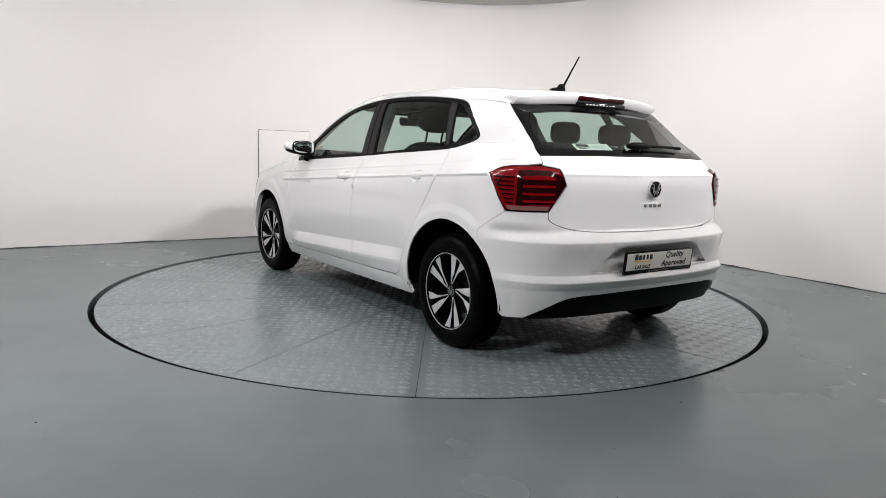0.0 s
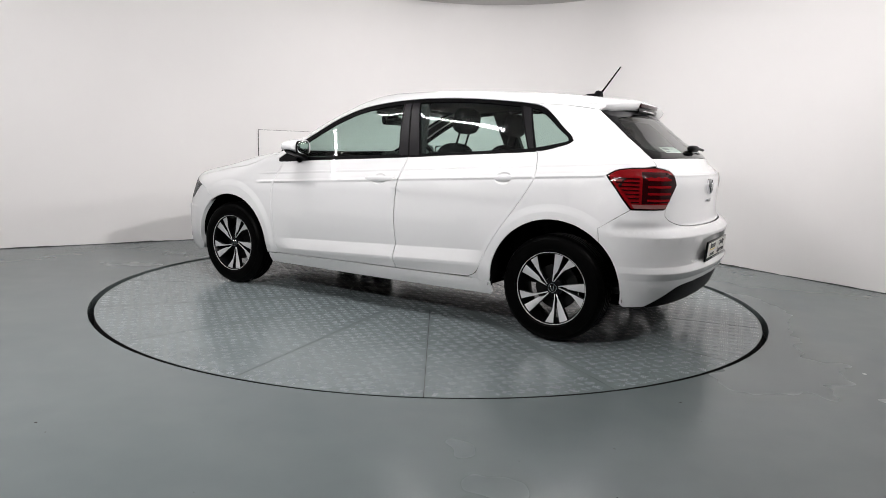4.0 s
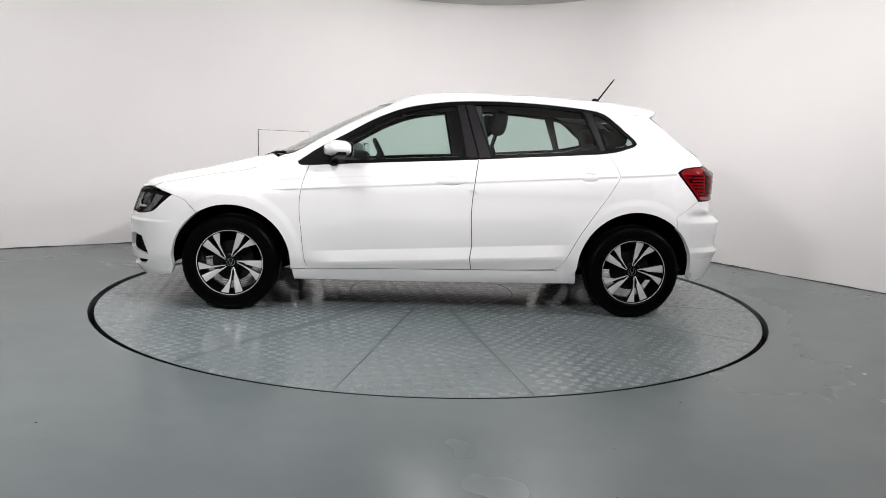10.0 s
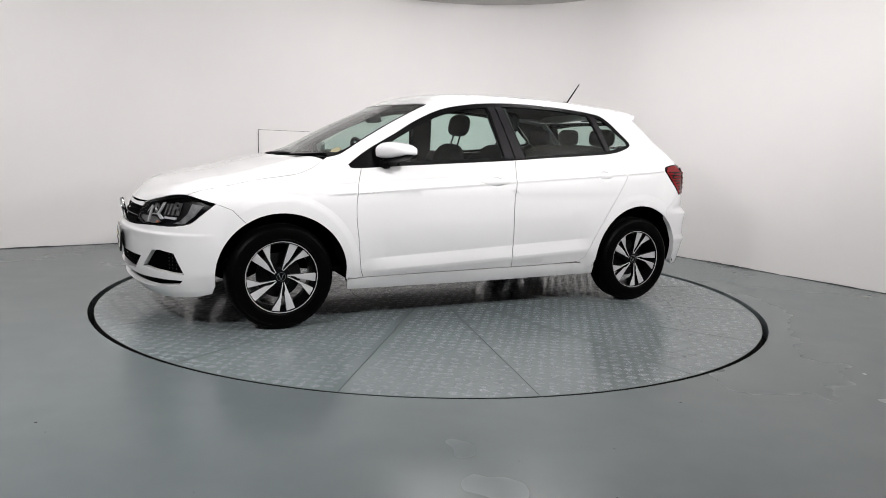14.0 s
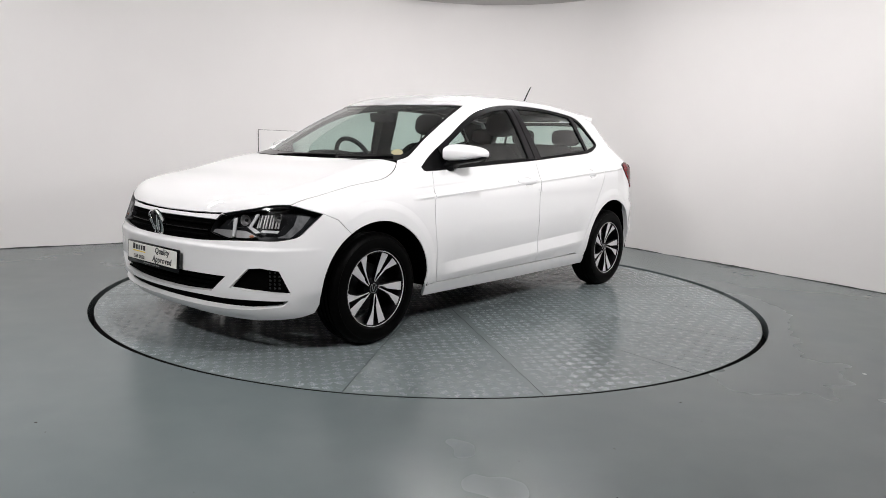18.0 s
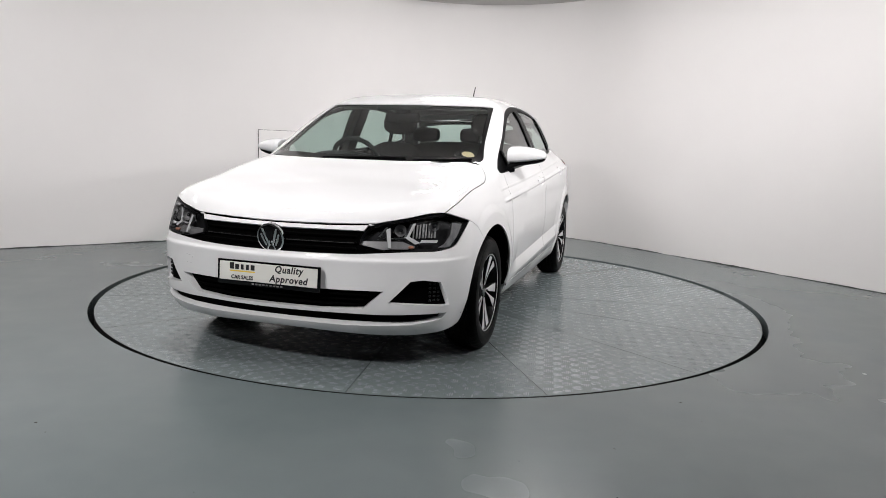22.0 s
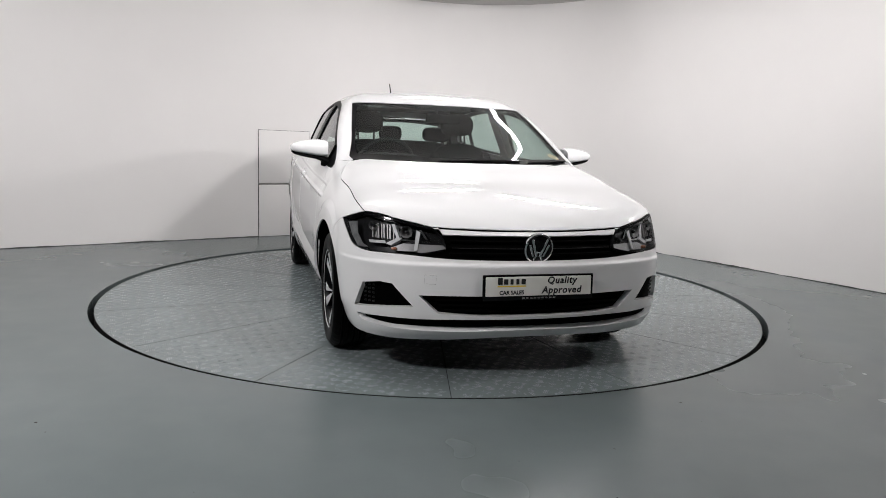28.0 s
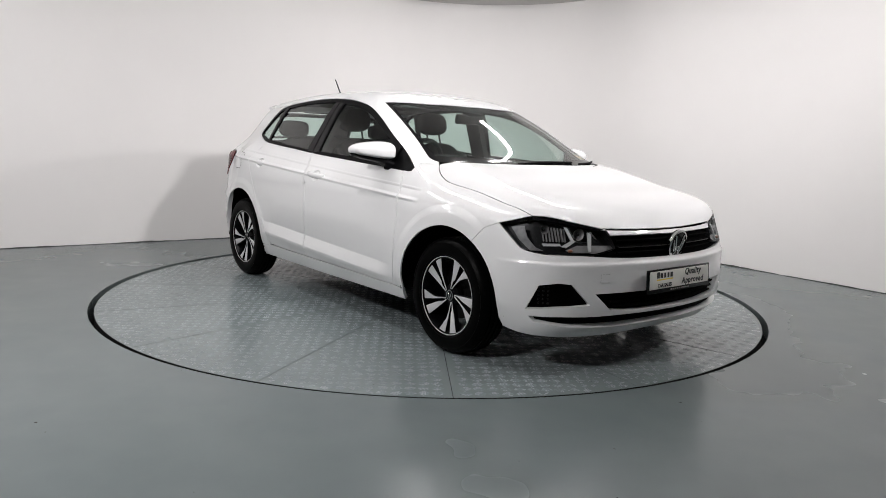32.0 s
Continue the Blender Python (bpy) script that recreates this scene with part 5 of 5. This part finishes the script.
tow = on_chart("front", [(1.99, -.507, .489), (1.99, -.507, .449), (2.006, -.458, .449), (2.006, -.458, .489)])
panel("cap_gap", "front", shrink(tow, .0002), M_GAP, bumper, "dark joint round the cover", sides="mid", lift=.0012, gap=0, flange=0)
panel("tow_cap", "front", tow, M_PAINT, bumper, "small square white cover", sides="mid", lift=.0022, gap=.0007, flange=.002)

# ---- lamp insides ----
def inset(name, chart, ring, material, parents, lift, label="", **more):
    return panel(name, chart, ring, material, parents, label, lift=lift, flange=more.pop("flange", .004), gap=0, **more)


for ring in ([(1.82, .732, .627), (1.874, .668, .629), (1.881, .665, .618), (1.828, .728, .615)],
             [(1.881, .667, .616), (1.899, .618, .643), (1.911, .595, .642), (1.897, .645, .611)],
             [(1.868, .637, .702), (1.875, .624, .701), (1.908, .604, .637), (1.9, .618, .640)],
             [(1.923, .533, .681), (1.932, .516, .672), (1.957, .538, .594), (1.954, .552, .592)]):
    inset("light_strip", "front", ring, M_GUIDE, heads, -.010, "white light guide", flange=.008)
for ring in ([(1.877, .620, .698), (1.883, .613, .697), (1.913, .595, .637), (1.908, .603, .637)],
             [(1.925, .522, .684), (1.928, .513, .684), (1.952, .487, .642), (1.949, .498, .644)],
             [(1.91, .600, .640), (1.937, .54, .638), (1.937, .54, .632), (1.91, .60, .634)]):
    inset("light_strip", "front", ring, M_CHROME, heads, -.014, "thin chrome strip", flange=.008)
inset("lower_reflector", "front", [(1.9, .65, .601), (1.92, .594, .623), (1.943, .541, .623), (1.98, .422, .621), (1.99, .412, .607), (1.97, .521, .585), (1.959, .544, .590), (1.921, .624, .590)], M_SILVER, heads, -.018, "silver lower reflector")
inset("frosted_edge", "front", [(1.685, .799, .692), (1.739, .769, .700), (1.762, .769, .649), (1.803, .755, .608), (1.834, .734, .594), (1.785, .772, .592), (1.73, .79, .637)], M_FROST, heads, -.003, "frosted grey lens edge")
inset("lamp_brow", "front", [(1.753, .736, .744), (1.87, .616, .722), (1.936, .46, .690), (1.943, .455, .682), (1.875, .612, .713), (1.757, .738, .733)], M_GLOSS, heads, -.003, "black upper lens edge")
for i in range(8):
    k = i / 7
    y0 = .722 - .080 * k
    x0 = 1.80 + .075 * k
    inset("reflector_rib", "front", [(x0, y0, .706 - .008 * k), (x0 + .004, y0 - .006, .706 - .008 * k), (x0 + .024, y0 - .004, .640), (x0 + .020, y0 + .002, .640)], M_SILVER, heads, -.024 - .006 * (i % 2), flange=.012, grid=.1)
for x, y, z, r in ((1.905, .576, .672, .027), (1.812, .712, .690, .020)):
    q = lay("front", on_chart("front", [(x, y, z)]))
    q, n = q[0], normals(q)[0]
    q = q - n * .018
    for s, head in zip((1, -1), heads):
        aim = math.degrees(math.atan2(n[1], n[0])) * .6
        bowl = part("reflector", lathe([(r * 1.05, .008), (r * .97, .004), (r * .80, -.008), (r * .45, -.014), (.001, -.016)], 10, axis="x"), M_SILVER, head, "faceted silver reflector", pose(q[0], s * q[1], q[2], 0, 0, s * aim))
        part("bulb", blob(.010, .009, .009, (-.004, 0, 0), 2), M_GRIT, bowl)
q = lay("front", on_chart("front", [(1.91, .632, .597)]))
q = (q - normals(q) * .012)[0]
for s, head in zip((1, -1), heads):
    part("signal_bulb", blob(.010, .014, .008, (q[0], s * q[1], q[2]), 2), M_AMBER, head, "amber bulb")
inset("tail_dark", "rear", [(-1.710, .755, .945), (-1.79, .63, .945), (-1.826, .585, .925), (-1.834, .575, .885), (-1.815, .635, .795), (-1.722, .772, .787)], M_DARKRED, tails, .0080, "dark red inner lens")
for z in (.918, .882, .846, .812):
    inset("tail_glow", "rear", [(-1.740, .748, z), (-1.818, .620, z), (-1.817, .624, z - .012), (-1.740, .750, z - .012)], M_RED, tails, .0092, "red light bar", grid=.1)
inset("tail_clear", "rear", [(-1.676, .795, .783), (-1.81, .645, .783), (-1.809, .650, .762), (-1.690, .79, .762)], M_CLEARRED, tails, .0078, "pale lower strip")
for i in range(7):
    z = .918 - .020 * i
    x0 = -1.562 - .017 * i
    inset("tail_rib", "rear", [(x0, .787, z), (-1.698, .765, z), (-1.698, .765, z - .007), (x0 - .006, .787, z - .007)], M_DARKRED, tails, .0078, grid=.1)

# ---- spoiler with the high stop lamp ----
bm = bmesh.new()
cols = []
for y in np.linspace(-.545, .545, 35):
    k = abs(y) / .545
    top = lay("top", [(-1.36 + .03 * k * k, y)])[0]
    xt = -1.512 + .055 * k ** 2 + .05 * max(0, k - .9) / .1 * .6
    zt = 1.352 - .034 * k ** 2
    mid = Vector(((top[0] + xt) / 2, y, (top[2] + zt) / 2 + .006))
    low = .050 if k < .93 else .040
    cols.append([bm.verts.new(v) for v in (Vector(top) + Vector((.03, 0, .0035)), Vector(top) + Vector((0, 0, .004)), mid, Vector((xt + .012, y, zt + .002)), Vector((xt, y, zt - .006)),
                                           Vector((xt + .008, y, zt - low * .55)), Vector((xt + .035, y, zt - low)), Vector((xt + .09, y, zt - low + .004)), Vector(top) + Vector((.03, 0, -.03)))])
for a, b in zip(cols, cols[1:]):
    for i in range(9):
        bm.faces.new((a[i], a[(i + 1) % 9], b[(i + 1) % 9], b[i]))
bm.faces.new(cols[0]), bm.faces.new(cols[-1][::-1])
bmesh.ops.recalc_face_normals(bm, faces=bm.faces)
spoiler = part("spoiler", smooth(bm, 35), M_PAINT, gate, "white roof spoiler")
stop = part("stop_lamp", box(.02, .36, .026, (-1.500, 0, 1.329), .008, 3), M_DARKRED, spoiler, "dark red high stop lamp")
part("stop_lamp_band", box(.012, .38, .018, (-1.497, 0, 1.300), .004), M_GLOSS, spoiler, "black band under the lamp")
for k in range(9):
    part("window_mark", box(.002, .015, .006, (-1.505, .115 - .026 * k, 1.2985), .001, 1), M_METAL, spoiler, "plain white bar")

# ---- aerial, wipers, stickers ----
q = lay("top", [(-1.165, 0)])[0]
bm = blob(.062, .026, .020, (q[0] + .02, 0, q[2] + .004), 2.4)
blob(.030, .017, .030, (q[0] - .012, 0, q[2] + .012), 2.2, turn=Matrix.Rotation(radians(-30), 4, 'Y'), bm=bm)
aerial = part("aerial", bm, M_BLACK, car, "black roof aerial")
part("aerial_rod", tube([(q[0] - .02, 0, q[2] + .012), (q[0] - .145, 0, q[2] + .185)], .0068, 8, taper=.0040), M_BLACK, aerial, "thin black rod")


def blade(points, parent, chart, r=.008):
    P = lay(chart, points)
    N = normals(P)
    return part("wiper", tube(P + N * .002, r, 8), M_BLACK, parent, "black wiper")


w1 = blade(flow([(1.11, .33), (1.05, .50), (.965, .63)]), car, "top", .0055)
w2 = blade(flow([(1.135, -.22), (1.12, .05), (1.095, .28)]), car, "top", .0055)
for (x, y), w in (((1.135, .44), w1), ((1.15, -.18), w2)):
    q = lay("top", [(x, y)])[0]
    part("wiper_arm", tube([(q[0], q[1], q[2] - .004), (q[0] - .05, q[1] + .10, q[2] + .008)], .005), M_BLACK, w)
rwp = lay("rear", on_chart("rear", [(-1.767, 0, 1.066), (-1.76, -.15, 1.068), (-1.745, -.345, 1.062)]))
wr = part("rear_wiper", tube(rwp + normals(rwp) * .022, .008, 8), M_BLACK, gate, "black rear wiper")
part("wiper_hub", blob(.026, .085, .020, tuple(rwp[0] + normals(rwp)[0] * .018 + np.array([0, .02, .003])), 2.6), M_BLACK, wr)
card = on_chart("rear", [(-1.690, .40, 1.094), (-1.71, .175, 1.098), (-1.755, .175, 1.066), (-1.730, .40, 1.064)])
sticker, = panel("window_card", "rear", card, M_PLATEWHITE, gate, "white dealer card in the rear window", sides="mid", lift=-.012, flange=.001, gap=0)
for a, b, z0, z1, m in ((.39, .31, 1.090, 1.080, M_INK), (.28, .20, 1.091, 1.083, M_METAL), (.28, .21, 1.077, 1.070, M_METAL), (.38, .33, 1.074, 1.070, M_INK)):
    ring = on_chart("rear", [(-1.715, a, z0), (-1.715, b, z0), (-1.715, b, z1), (-1.715, a, z1)])
    panel("card_mark", "rear", ring, m, sticker, "plain bar", sides="mid", lift=-.0095, flange=.001, gap=0)
disc = np.array([(.895 + .030 * math.cos(a), .588 + .038 * math.sin(a)) for a in np.linspace(0, 2 * math.pi, 25)[:-1]])
panel("screen_disc", "top", disc, M_STICKER, car, "round tan paper disc in the windscreen", sides="mid", lift=-.008, flange=.001, gap=0)



# ---- what turns ----
def heading(t):
    """The turntable's bearing in degrees."""
    return 124.136 + 5.7536 * t + .854 * math.sin(math.pi * t / 32) + .04 * math.sin(math.pi * t / 16)


def motions():
    rows_t, rows_c = [], []
    for i in range(33):
        turn = pose(0, 0, 0, 0, 0, heading(i))
        rows_t.append((float(i), turn @ pose(0, 0, -.008)))
        rows_c.append((float(i), turn @ pose(.0150, -.0837, .0012)))
    walk(turntable, rows_t)
    walk(car, rows_c)


motions()
